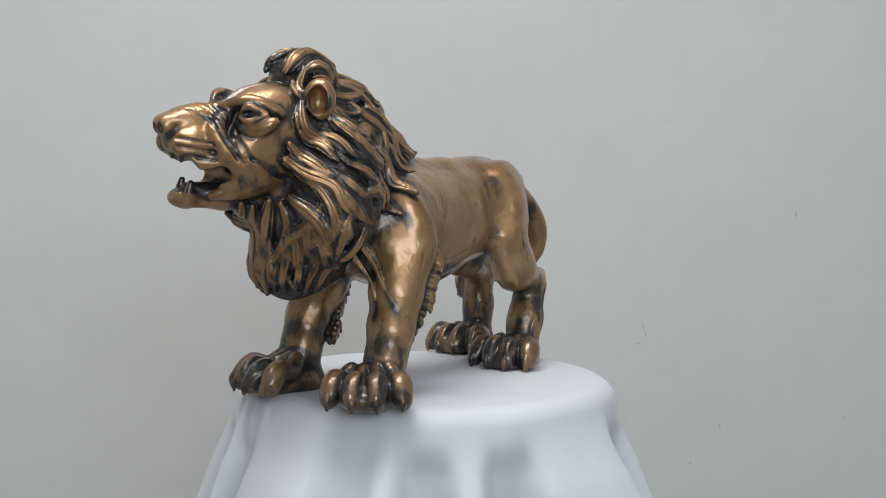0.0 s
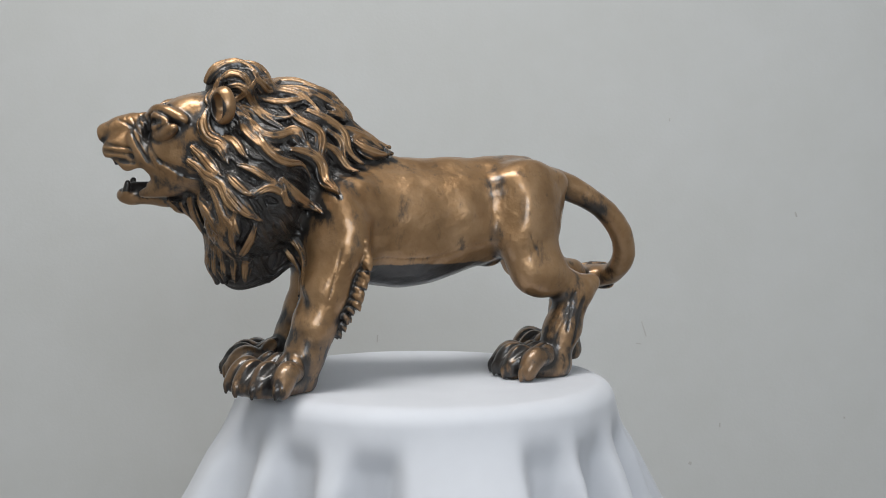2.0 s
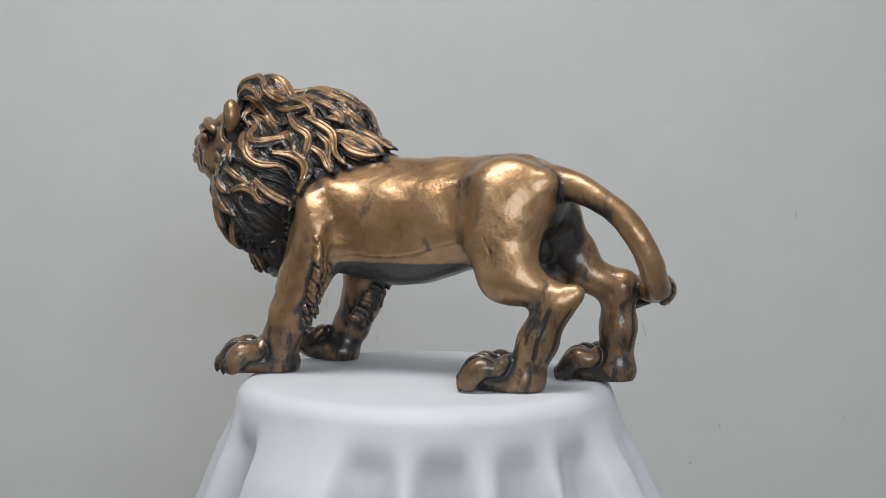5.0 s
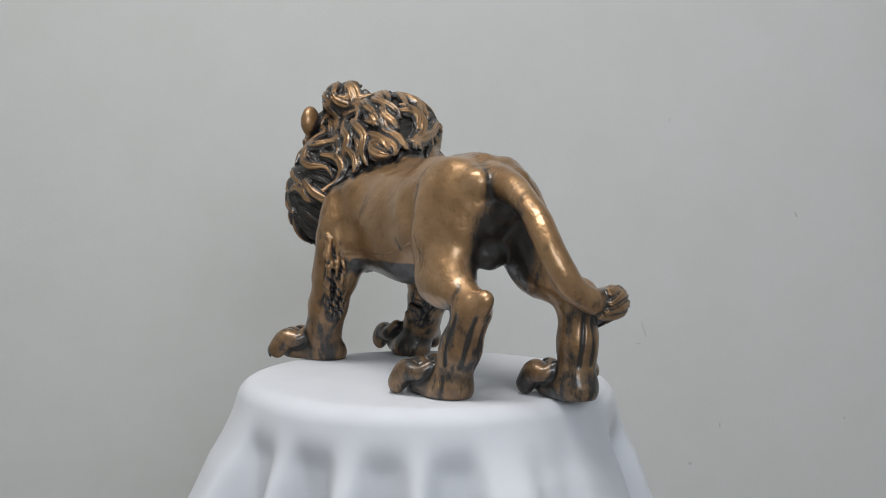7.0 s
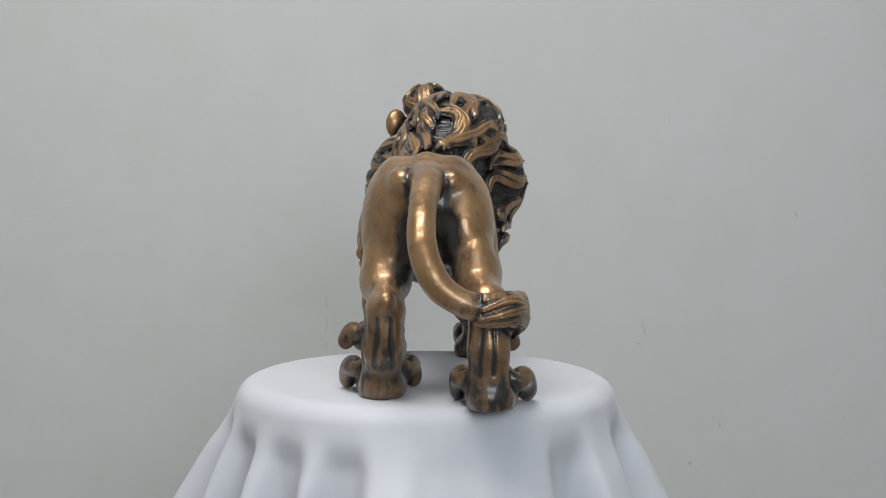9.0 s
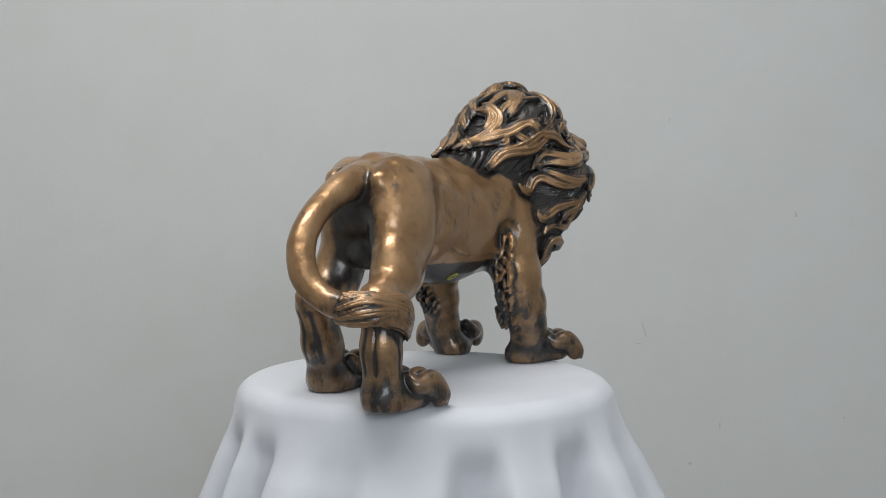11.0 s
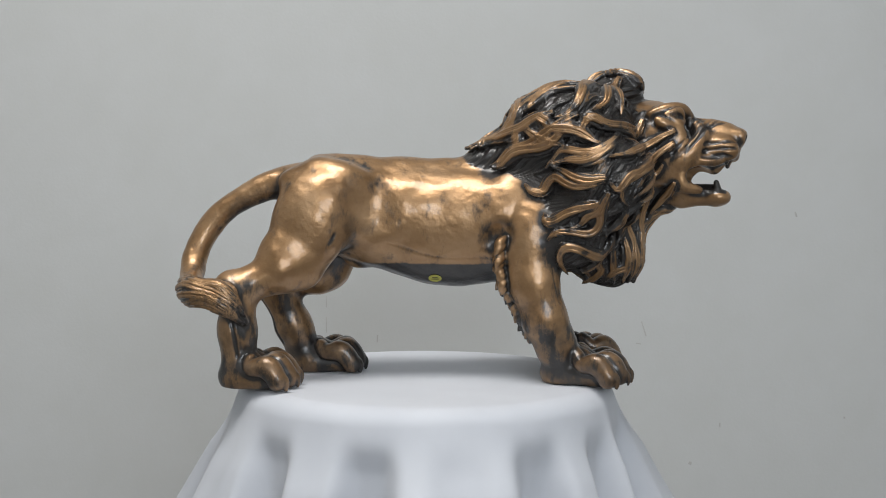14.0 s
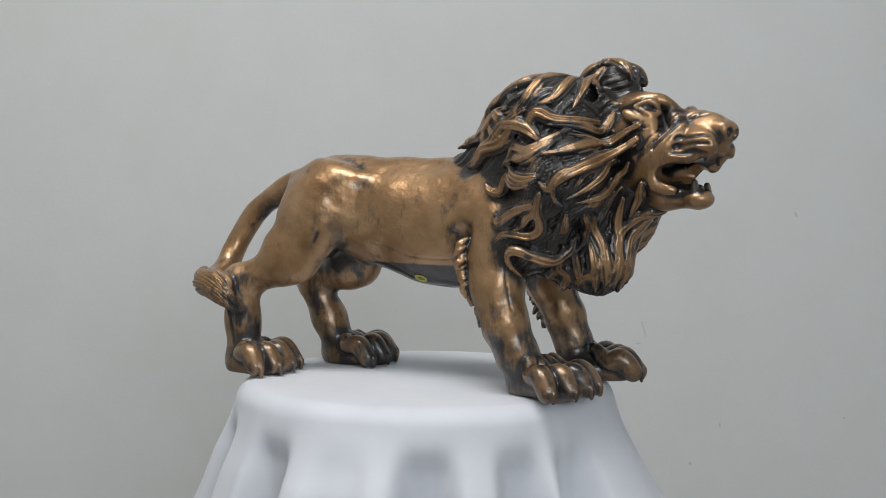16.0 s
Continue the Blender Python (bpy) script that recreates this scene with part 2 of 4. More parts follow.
# ---- clay: a distance field in which the statue is modelled ----
class Clay:
    def __init__(s, lo, hi, step):
        s.lo, s.step = np.array(lo), step
        s.n = np.ceil((np.array(hi) - s.lo) / step).astype(int)
        g = [(s.lo[i] + step * np.arange(s.n[i])).astype(np.float32) for i in range(3)]
        ax = np.clip(g[0], -0.15, 0.20)[:, None, None]
        s.d = (0.025 + 0.3 * np.sqrt((g[0][:, None, None] - ax) ** 2 + (g[1][None, :, None] + 0.01) ** 2 + (g[2][None, None, :] - 0.22) ** 2)).astype(np.float32)

    def window(s, pts, reach):
        p = np.atleast_2d(pts)
        a = np.maximum(np.floor((p.min(0) - reach - s.lo) / s.step).astype(int), 0)
        b = np.minimum(np.ceil((p.max(0) + reach - s.lo) / s.step).astype(int) + 1, s.n)
        sl = tuple(slice(i, j) for i, j in zip(a, b))
        g = [(s.lo[k] + s.step * np.arange(a[k], b[k])).astype(np.float32) for k in range(3)]
        return sl, g[0][:, None, None], g[1][None, :, None], g[2][None, None, :]

    def join(s, sl, d, k):
        a = s.d[sl]
        h = np.maximum(k - np.abs(a - d), 0) / k
        s.d[sl] = np.minimum(a, d) - h * h * k * 0.25

    def cut(s, sl, d, k):
        a, d = s.d[sl], -d
        h = np.maximum(k - np.abs(a - d), 0) / k
        s.d[sl] = np.maximum(a, d) + h * h * k * 0.25

    def cone(s, a, b, ra, rb, k=0.008, cut=False):
        a, b = np.array(a, float), np.array(b, float)
        sl, x, y, z = s.window([a, b], max(ra, rb) + k + 0.010)
        v = b - a
        t = ((x - a[0]) * v[0] + (y - a[1]) * v[1] + (z - a[2]) * v[2]) / max(v @ v, 1e-12)
        t = np.clip(t, 0, 1)
        d = np.sqrt((x - a[0] - t * v[0]) ** 2 + (y - a[1] - t * v[1]) ** 2 + (z - a[2] - t * v[2]) ** 2) - (ra + t * (rb - ra))
        (s.cut if cut else s.join)(sl, d.astype(np.float32), k)

    def chain(s, pts, radii, k=0.008, cut=False):
        for i in range(len(pts) - 1):
            s.cone(pts[i], pts[i + 1], radii[i], radii[i + 1], k, cut)

    def tube(s, pts, radii, k=0.006, n=6, cut=False):
        p, r = spline(np.array(pts, float), n), spline(np.array(radii, float)[:, None], n)[:, 0]
        s.chain(p, r, k, cut)

    def egg(s, c, r, yaw=0, pitch=0, roll=0, k=0.012, cut=False):
        c, r = np.array(c, float), np.array(r, float)
        m = np.array(Euler((radians(roll), radians(-pitch), radians(yaw))).to_matrix())
        sl, x, y, z = s.window([c], max(r) + k + 0.010)
        x, y, z = x - c[0], y - c[1], z - c[2]
        q = [(m[0, i] * x + m[1, i] * y + m[2, i] * z) / r[i] for i in range(3)]
        k0 = np.sqrt(q[0] ** 2 + q[1] ** 2 + q[2] ** 2) + 1e-6
        k1 = np.sqrt((q[0] / r[0]) ** 2 + (q[1] / r[1]) ** 2 + (q[2] / r[2]) ** 2) + 1e-6
        (s.cut if cut else s.join)(sl, (k0 * (k0 - 1) / k1).astype(np.float32), k)

    def value(s, p, field=None):
        """Distance (or another field) at points, between the grid's nodes."""
        field = s.d if field is None else field
        u = np.clip((np.atleast_2d(p) - s.lo) / s.step, 0, s.n - 2.001)
        i = u.astype(int)
        f = u - i
        out = 0
        for dx in (0, 1):
            for dy in (0, 1):
                for dz in (0, 1):
                    w = (f[:, 0] if dx else 1 - f[:, 0]) * (f[:, 1] if dy else 1 - f[:, 1]) * (f[:, 2] if dz else 1 - f[:, 2])
                    out = out + w * field[i[:, 0] + dx, i[:, 1] + dy, i[:, 2] + dz]
        return out

    def slope(s, p):
        e = s.step * 1.5
        g = np.stack([s.value(p + e * np.eye(3)[k]) - s.value(p - e * np.eye(3)[k]) for k in range(3)], 1)
        return g / (np.linalg.norm(g, axis=1, keepdims=True) + 1e-9)

    def skin(s):
        """The surface as vertices and quads."""
        d, inside = s.d, s.d < 0
        c = np.zeros(s.n - 1, np.int8)
        for dx in (0, 1):
            for dy in (0, 1):
                for dz in (0, 1):
                    c += inside[dx:s.n[0] - 1 + dx, dy:s.n[1] - 1 + dy, dz:s.n[2] - 1 + dz]
        cell = np.argwhere((c > 0) & (c < 8))
        index = np.full(s.n - 1, -1, np.int32)
        index[cell[:, 0], cell[:, 1], cell[:, 2]] = np.arange(len(cell))
        total, count = np.zeros((len(cell), 3)), np.zeros(len(cell))
        for ax in range(3):
            o1, o2 = [k for k in range(3) if k != ax]
            for p in (0, 1):
                for q in (0, 1):
                    a = cell.copy()
                    a[:, o1] += p
                    a[:, o2] += q
                    b = a.copy()
                    b[:, ax] += 1
                    va, vb = d[a[:, 0], a[:, 1], a[:, 2]], d[b[:, 0], b[:, 1], b[:, 2]]
                    hit = (va < 0) != (vb < 0)
                    t = np.where(hit, va / np.where(hit, va - vb, 1), 0)
                    pos = a.astype(float)
                    pos[:, ax] += t
                    total += pos * hit[:, None]
                    count += hit
        verts = s.lo + s.step * total / count[:, None]
        quads = []
        for ax in range(3):
            o1, o2 = [(1, 2), (2, 0), (0, 1)][ax]
            cut_a = [slice(0, s.n[k] - 1) for k in range(3)]
            for k in (o1, o2):
                cut_a[k] = slice(1, s.n[k] - 1)
            cut_b = list(cut_a)
            cut_b[ax] = slice(1, s.n[ax])
            A, B = inside[tuple(cut_a)], inside[tuple(cut_b)]
            e = np.argwhere(A != B)
            flip = A[e[:, 0], e[:, 1], e[:, 2]]
            e[:, o1] += 1
            e[:, o2] += 1
            ring = []
            for p, q in ((0, 0), (-1, 0), (-1, -1), (0, -1)):
                g = e.copy()
                g[:, o1] += p
                g[:, o2] += q
                ring.append(index[g[:, 0], g[:, 1], g[:, 2]])
            ring = np.stack(ring, 1)
            ring[~flip] = ring[~flip][:, ::-1]
            quads.append(ring)
        return verts, np.concatenate(quads)


def spline(p, n):
    """Points along a smooth curve through p, n to a stretch."""
    q = np.concatenate([[2 * p[0] - p[1]], p, [2 * p[-1] - p[-2]]])
    out = []
    for i in range(1, len(q) - 2):
        for t in np.arange(n) / n:
            a, b, c, e = q[i - 1], q[i], q[i + 1], q[i + 2]
            out.append(0.5 * (2 * b + (c - a) * t + (2 * a - 5 * b + 4 * c - e) * t * t + (3 * b - a - 3 * c + e) * t ** 3))
    return np.array(out + [p[-1]])


# ---- the lion: x ahead, y to its left, z up from the cloth ----
def head_point(f, l, z):
    """From the head's own axes, which turn 22 degrees to the lion's right and lean 9 degrees to its left."""
    l, z = l * 0.9877 + (z - 0.262) * 0.1564, 0.262 + (z - 0.262) * 0.9877 - l * 0.1564
    c, s = math.cos(radians(-22)), math.sin(radians(-22))
    return (0.228 + c * f - s * l, -0.006 + s * f + c * l, z)


HEAD_YAW = -22


def body(k):
    # trunk
    k.egg((0.070, -0.002, 0.175), (0.105, 0.062, 0.068), pitch=2, k=0.02)
    k.egg((-0.025, 0, 0.180), (0.11, 0.054, 0.061), pitch=-3, k=0.02)
    k.egg((-0.100, 0, 0.196), (0.066, 0.048, 0.050), k=0.02)
    k.egg((0.020, 0, 0.150), (0.075, 0.046, 0.047), pitch=-4, k=0.015)
    k.cone((0.10, 0, 0.232), (-0.12, 0, 0.235), 0.011, 0.011, 0.02)
    k.egg((-0.075, 0, 0.136), (0.018, 0.010, 0.012), pitch=15, k=0.008)
    k.egg((-0.135, 0.0, 0.145), (0.014, 0.018, 0.016), k=0.01)
    # hind quarters
    for s in (1, -1):
        k.egg((-0.111, 0.032 * s, 0.200), (0.049, 0.026, 0.046), yaw=16 * s, pitch=-20, k=0.015)
        k.egg((-0.150, 0.024 * s, 0.220), (0.015, 0.012, 0.013), k=0.012)
    # left hind leg
    k.egg((-0.108, 0.040, 0.166), (0.041, 0.026, 0.056), yaw=18, pitch=-6, k=0.014)
    k.egg((-0.118, 0.045, 0.122), (0.033, 0.024, 0.030), yaw=15, pitch=-25, k=0.014)
    k.chain([(-0.130, 0.042, 0.114), (-0.172, 0.040, 0.099)], [0.023, 0.015], 0.014)
    k.egg((-0.185, 0.039, 0.101), (0.016, 0.010, 0.012), pitch=-30, k=0.008)
    k.chain([(-0.167, 0.040, 0.090), (-0.151, 0.043, 0.052), (-0.138, 0.045, 0.022)], [0.020, 0.0195, 0.020], 0.012)
    # right hind leg, set further back
    k.egg((-0.131, -0.042, 0.173), (0.043, 0.027, 0.054), yaw=-12, pitch=-14, k=0.014)
    k.egg((-0.152, -0.049, 0.134), (0.037, 0.022, 0.029), pitch=-38, k=0.014)
    k.chain([(-0.164, -0.050, 0.122), (-0.208, -0.057, 0.106)], [0.023, 0.017], 0.014)
    k.egg((-0.217, -0.058, 0.108), (0.014, 0.012, 0.013), pitch=-10, k=0.012)
    k.chain([(-0.207, -0.059, 0.100), (-0.208, -0.060, 0.060), (-0.204, -0.061, 0.022)], [0.020, 0.0185, 0.020], 0.012)
    # fore legs
    k.egg((0.108, 0.043, 0.168), (0.038, 0.025, 0.056), pitch=10, k=0.018)
    k.chain([(0.118, 0.048, 0.150), (0.131, 0.053, 0.108), (0.146, 0.057, 0.070), (0.157, 0.058, 0.040), (0.164, 0.055, 0.018)], [0.030, 0.0255, 0.0215, 0.019, 0.018], 0.014)
    k.egg((0.097, -0.046, 0.170), (0.038, 0.025, 0.054), pitch=10, k=0.018)
    k.chain([(0.103, -0.052, 0.150), (0.112, -0.063, 0.110), (0.124, -0.070, 0.072), (0.137, -0.069, 0.042), (0.147, -0.064, 0.018)], [0.030, 0.0265, 0.0225, 0.020, 0.019], 0.014)
    # muscles, hollows and creases
    for s in (1, -1):
        k.egg((-0.064, 0.066 * s, 0.198), (0.018, 0.012, 0.030), yaw=-15 * s, k=0.022, cut=True)
        k.tube([(0.120, 0.056 * s, 0.200), (0.108, 0.064 * s, 0.165), (0.120, 0.067 * s, 0.130)], [0.006, 0.008, 0.007], 0.022, 4)
        crease(k, [(0.085, 0.07 * s, 0.129), (0.040, 0.07 * s, 0.127), (-0.010, 0.07 * s, 0.130), (-0.055, 0.07 * s, 0.146)], 0.0003, 0.002)
        crease(k, [(-0.098, 0.08 * s, 0.162), (-0.106, 0.08 * s, 0.147)], 0.0006, 0.002)
        crease(k, [(0.128, 0.09 * s, 0.150), (0.134, 0.09 * s, 0.118), (0.140, 0.09 * s, 0.090)], 0.0004, 0.002)
        x, y = (-0.163, 0.07) if s > 0 else (-0.213, -0.09)
        crease(k, [(x - 0.008, y, 0.088), (x + 0.002, y, 0.060), (x + 0.006, y, 0.034)], 0.0006, 0.003)
        crease(k, [(x + 0.012, y, 0.080), (x + 0.018, y, 0.052)], 0.0006, 0.002)
    # hollows behind the shoulders, sinews down the thighs
    for s in (1, -1):
        k.egg((0.070, 0.070 * s, 0.160), (0.014, 0.009, 0.011), yaw=10 * s, pitch=35, k=0.014, cut=True)
    # sinews down the backs of the hind feet
    for x, y, d in ((-0.190, 0.0335, 0.030), (-0.190, 0.0480, 0.030), (-0.232, -0.0660, 0.008), (-0.232, -0.0530, 0.008)):
        crease(k, [(x, y, 0.088), (x + d * 0.5, y + 0.001, 0.062), (x + d, y + 0.002, 0.036)], 0.0007, 0.003)
    for x, y, d in ((-0.150, 0.070, 0.026), (-0.205, -0.090, 0.004)):
        crease(k, [(x - 0.010, y, 0.098), (x + d * 0.4, y, 0.070), (x + d, y, 0.040)], 0.0003, 0.002)
    # tail
    k.tube([(-0.145, 0.000, 0.224), (-0.184, 0.001, 0.212), (-0.222, 0.004, 0.190), (-0.247, 0.004, 0.163), (-0.258, -0.003, 0.138), (-0.260, -0.016, 0.120), (-0.259, -0.038, 0.107), (-0.253, -0.060, 0.104)],
           [0.016, 0.0118, 0.0105, 0.0098, 0.0096, 0.0092, 0.0092, 0.0105], 0.008)
    k.egg((-0.246, -0.064, 0.103), (0.018, 0.022, 0.014), k=0.006)
    k.egg((-0.226, -0.082, 0.099), (0.022, 0.010, 0.016), yaw=-15, pitch=12, k=0.006)
    k.cone((-0.214, -0.084, 0.090), (-0.198, -0.080, 0.072), 0.010, 0.003, 0.006)


def crease(k, pts, r, soft):
    """A furrow along the skin near the points."""
    p = spline(np.array(pts, float), 10)
    for _ in range(5):
        p = p - k.slope(p) * k.value(p)[:, None]
    k.chain(p + k.slope(p) * r * 0.25, [r] * len(p), soft, cut=True)


def paw(k, heel, toes, width, splay, up=0.0):
    """A flat-soled paw with four knuckled toes and claws."""
    h, t = np.array(heel), np.array(toes)
    d = t - h
    length = math.hypot(*d)
    f = d / length
    side = np.array((-f[1], f[0]))
    yaw = math.degrees(math.atan2(f[1], f[0]))
    at = lambda a, b, z: (*(h + f * a + side * b), z)
    k.egg(at(0.012, 0, 0.010), (0.030, 0.0245, 0.020), yaw=yaw, k=0.010)
    k.egg(at(length * 0.52, 0, 0.012), (length * 0.42, width * 0.36, 0.018), yaw=yaw, k=0.012)
    for i in range(4):
        u = (i - 1.5) / 1.5
        reach = length - 0.003 - 0.010 * u * u
        b0, b1 = u * width * 0.22, u * width * 0.385
        turn = b1 + u * splay
        k.tube([at(length * 0.28, b0, 0.032 + up), at(reach - 0.036, b1 * 0.90, 0.0245), at(reach - 0.020, b1, 0.0260), at(reach - 0.007, turn * 1.02, 0.0125)],
               [0.0070, 0.0074, 0.0112, 0.0094], 0.003, 4)
        k.egg(at(reach - 0.008, turn * 1.02, 0.010), (0.0098, 0.0080, 0.0088), yaw=yaw + u * 10, k=0.002)
        # the claw, in a sheath at the toe's front
        k.tube([at(reach - 0.001, turn * 1.03, 0.0165), at(reach + 0.0018, turn * 1.04, 0.011), at(reach + 0.0015, turn * 1.04, 0.003)], [0.0030, 0.0034, 0.0022], 0.0010, 3)
        if i < 3:
            v = (i - 1) / 1.5
            k.cone(at(length * 0.55, v * width * 0.33, 0.041), at(length + 0.004, v * width * 0.42, 0.020), 0.0040, 0.0046, 0.003, cut=True)


def fringe(k, pts, side, n):
    """Short tufts down the back of a fore leg."""
    p = spline(np.array(pts, float), n)
    for i, a in enumerate(p[:-1]):
        j = random.Random(i).uniform
        for off in (-0.014, -0.006, 0.003):
            s = a + (0.010, side * off + j(-0.002, 0.002), 0.003)
            e = s + np.array((-0.010 + j(-0.002, 0.003), side * (0.004 + j(-0.002, 0.003)), -0.010 + j(-0.003, 0.002)))
            k.tube([s, (s + e) / 2 + (-0.002, side * 0.003, 0.001), e], [0.0038, 0.0042, 0.0014], 0.0010, 3)


def mane_core(k):
    k.egg((0.150, -0.018, 0.238), (0.070, 0.056, 0.072), pitch=-15, k=0.02)
    k.egg((0.190, -0.018, 0.160), (0.042, 0.046, 0.054), pitch=10, k=0.02)
    k.egg((0.162, -0.028, 0.280), (0.068, 0.044, 0.040), pitch=14, k=0.02)
    k.egg((0.165, -0.058, 0.285), (0.050, 0.034, 0.036), k=0.02)
    k.egg((0.185, -0.078, 0.222), (0.048, 0.044, 0.048), yaw=-22, k=0.02)
    k.egg((0.205, 0.034, 0.212), (0.050, 0.032, 0.062), yaw=-12, k=0.02)
    k.egg((0.100, -0.008, 0.254), (0.058, 0.030, 0.020), pitch=15, k=0.015)
    k.egg((0.155, -0.066, 0.168), (0.034, 0.034, 0.040), k=0.02)
    k.egg((0.212, -0.022, 0.136), (0.022, 0.032, 0.030), k=0.02)
    k.egg(head_point(-0.012, -0.010, 0.322), (0.030, 0.026, 0.018), yaw=HEAD_YAW, k=0.012)
    k.egg((0.130, -0.022, 0.292), (0.036, 0.028, 0.022), pitch=30, k=0.02)
    k.egg((0.214, 0.042, 0.198), (0.028, 0.030, 0.050), k=0.02)


def face(k):
    H = head_point
    k.egg(H(0.018, 0, 0.270), (0.056, 0.044, 0.041), yaw=HEAD_YAW, k=0.012)
    k.cone(H(0.045, 0, 0.279), H(0.112, 0, 0.271), 0.020, 0.0145, 0.010)
    k.egg(H(0.028, 0, 0.295), (0.030, 0.030, 0.016), yaw=HEAD_YAW, k=0.010)
    k.egg(H(0.088, 0, 0.260), (0.040, 0.024, 0.024), yaw=HEAD_YAW, k=0.008)
    # lower jaw and throat
    k.chain([H(0.020, 0, 0.222), H(0.065, 0, 0.208), H(0.099, -0.002, 0.204)], [0.027, 0.0145, 0.0105], 0.010)
    k.egg(H(0.104, -0.002, 0.2035), (0.0135, 0.0155, 0.0095), yaw=HEAD_YAW, k=0.005)
    k.chain([H(0.016, 0, 0.220), H(-0.012, 0.004, 0.175)], [0.031, 0.029], 0.015)
    for s in (1, -1):
        # cheeks and lip pads
        k.egg(H(0.038, 0.029 * s, 0.254), (0.036, 0.017, 0.034), yaw=HEAD_YAW + 10 * s, k=0.010)
        k.egg(H(0.050, 0.023 * s, 0.226), (0.030, 0.014, 0.018), yaw=HEAD_YAW, pitch=-25, k=0.010)
        k.egg(H(0.099, 0.0135 * s, 0.2545), (0.0275, 0.0155, 0.0180), yaw=HEAD_YAW + 8 * s, k=0.004)
        k.tube([H(0.118, 0.010 * s, 0.2395), H(0.100, 0.023 * s, 0.2395), H(0.082, 0.027 * s, 0.2405), H(0.067, 0.029 * s, 0.231), H(0.066, 0.027 * s, 0.214), H(0.085, 0.019 * s, 0.2085)],
               [0.003, 0.0038, 0.0040, 0.0040, 0.0038, 0.003], 0.006, 5)
        k.tube([H(0.072, 0.018 * s, 0.288), H(0.086, 0.024 * s, 0.270), H(0.078, 0.031 * s, 0.252), H(0.062, 0.034 * s, 0.236)], [0.0022, 0.0030, 0.0034, 0.003], 0.010, 5)
        k.egg(H(0.127, 0.0065 * s, 0.270), (0.0075, 0.0085, 0.0085), yaw=HEAD_YAW, k=0.006)
    k.egg(H(0.119, 0, 0.2750), (0.014, 0.0130, 0.0065), yaw=HEAD_YAW, k=0.006)
    k.cone(H(0.055, 0, 0.285), H(0.106, 0, 0.2765), 0.013, 0.0105, 0.010)
    # the open mouth
    k.egg(H(0.104, 0, 0.2275), (0.042, 0.0205, 0.0160), yaw=HEAD_YAW, pitch=4, k=0.003, cut=True)
    k.egg(H(0.124, 0, 0.2305), (0.034, 0.034, 0.0160), yaw=HEAD_YAW, pitch=6, k=0.003, cut=True)
    k.egg(H(0.080, 0, 0.2275), (0.019, 0.036, 0.0130), yaw=HEAD_YAW, k=0.003, cut=True)
    k.tube([H(0.066, 0, 0.210), H(0.086, 0, 0.2105), H(0.101, 0, 0.2125)], [0.009, 0.0080, 0.0055], 0.002, 4)
    for s in (1, -1):
        k.cone(H(0.114, 0.0115 * s, 0.247), H(0.1125, 0.0115 * s, 0.2400), 0.0040, 0.0024, 0.002)
        k.cone(H(0.104, 0.011 * s, 0.209), H(0.102, 0.0108 * s, 0.2185), 0.0042, 0.0028, 0.002)
        # nostril, whisker grooves, furrows of the snarl
        k.egg(H(0.133, 0.0065 * s, 0.268), (0.005, 0.0032, 0.0036), yaw=HEAD_YAW + 25 * s, k=0.002, cut=True)
        for i in range(3):
            z = 0.2625 - 0.0075 * i
            crease(k, [H(0.122 - 0.002 * i, 0.020 * s, z - 0.001), H(0.106, 0.030 * s, z - 0.002), H(0.087, 0.031 * s, z - 0.005)], 0.0013, 0.002)
        # wrinkles that fan from the bridge of the nose down the muzzle
        for i in range(4):
            a = 0.006 * i
            crease(k, [H(0.101 - a, 0.010 * s, 0.288 + 0.002 * i), H(0.092 - a, 0.024 * s, 0.277 + 0.001 * i), H(0.083 - a, 0.034 * s, 0.262), H(0.070 - a, 0.040 * s, 0.244 - 0.003 * i)], 0.0006, 0.0018)
        for i in range(5):
            a = 0.007 * i
            crease(k, [H(0.060 - a, 0.045 * s, 0.247 - 0.004 * i), H(0.046 - a, 0.050 * s, 0.243 - 0.005 * i), H(0.028 - a, 0.054 * s, 0.236 - 0.006 * i)], 0.0008, 0.002)
        crease(k, [H(0.110, 0.012 * s, 0.290), H(0.092, 0.024 * s, 0.280), H(0.082, 0.034 * s, 0.262), H(0.070, 0.040 * s, 0.246)], 0.0007, 0.0025)
        crease(k, [H(0.086, 0.012 * s, 0.295), H(0.074, 0.026 * s, 0.280), H(0.067, 0.038 * s, 0.262), H(0.056, 0.045 * s, 0.244)], 0.0007, 0.0025)
        crease(k, [H(0.070, 0.030 * s, 0.270), H(0.060, 0.045 * s, 0.2665), H(0.046, 0.050 * s, 0.272)], 0.0007, 0.0025)
        # brow, eye, lids
        E = lambda f, l, z: H(f - 0.005, l * 1.13, z + 0.005)
        k.egg(H(0.045, 0.031 * s, 0.280), (0.020, 0.010, 0.016), yaw=HEAD_YAW + 20 * s, k=0.012)
        k.tube([H(0.072, 0.012 * s, 0.291), H(0.064, 0.027 * s, 0.2975), H(0.048, 0.038 * s, 0.2965), H(0.030, 0.043 * s, 0.289)], [0.0014, 0.0018, 0.0018, 0.0012], 0.009, 5)
        k.egg(E(0.0665, 0.0385 * s, 0.2835), (0.0085, 0.0055, 0.0045), yaw=HEAD_YAW + 50 * s, k=0.003, cut=True)
        k.egg(E(0.0585, 0.0335 * s, 0.2830), (0.0072, 0.0080, 0.0068), k=0.0010)
        k.egg(E(0.0668, 0.0385 * s, 0.2838), (0.0018, 0.0018, 0.0018), k=0.001, cut=True)
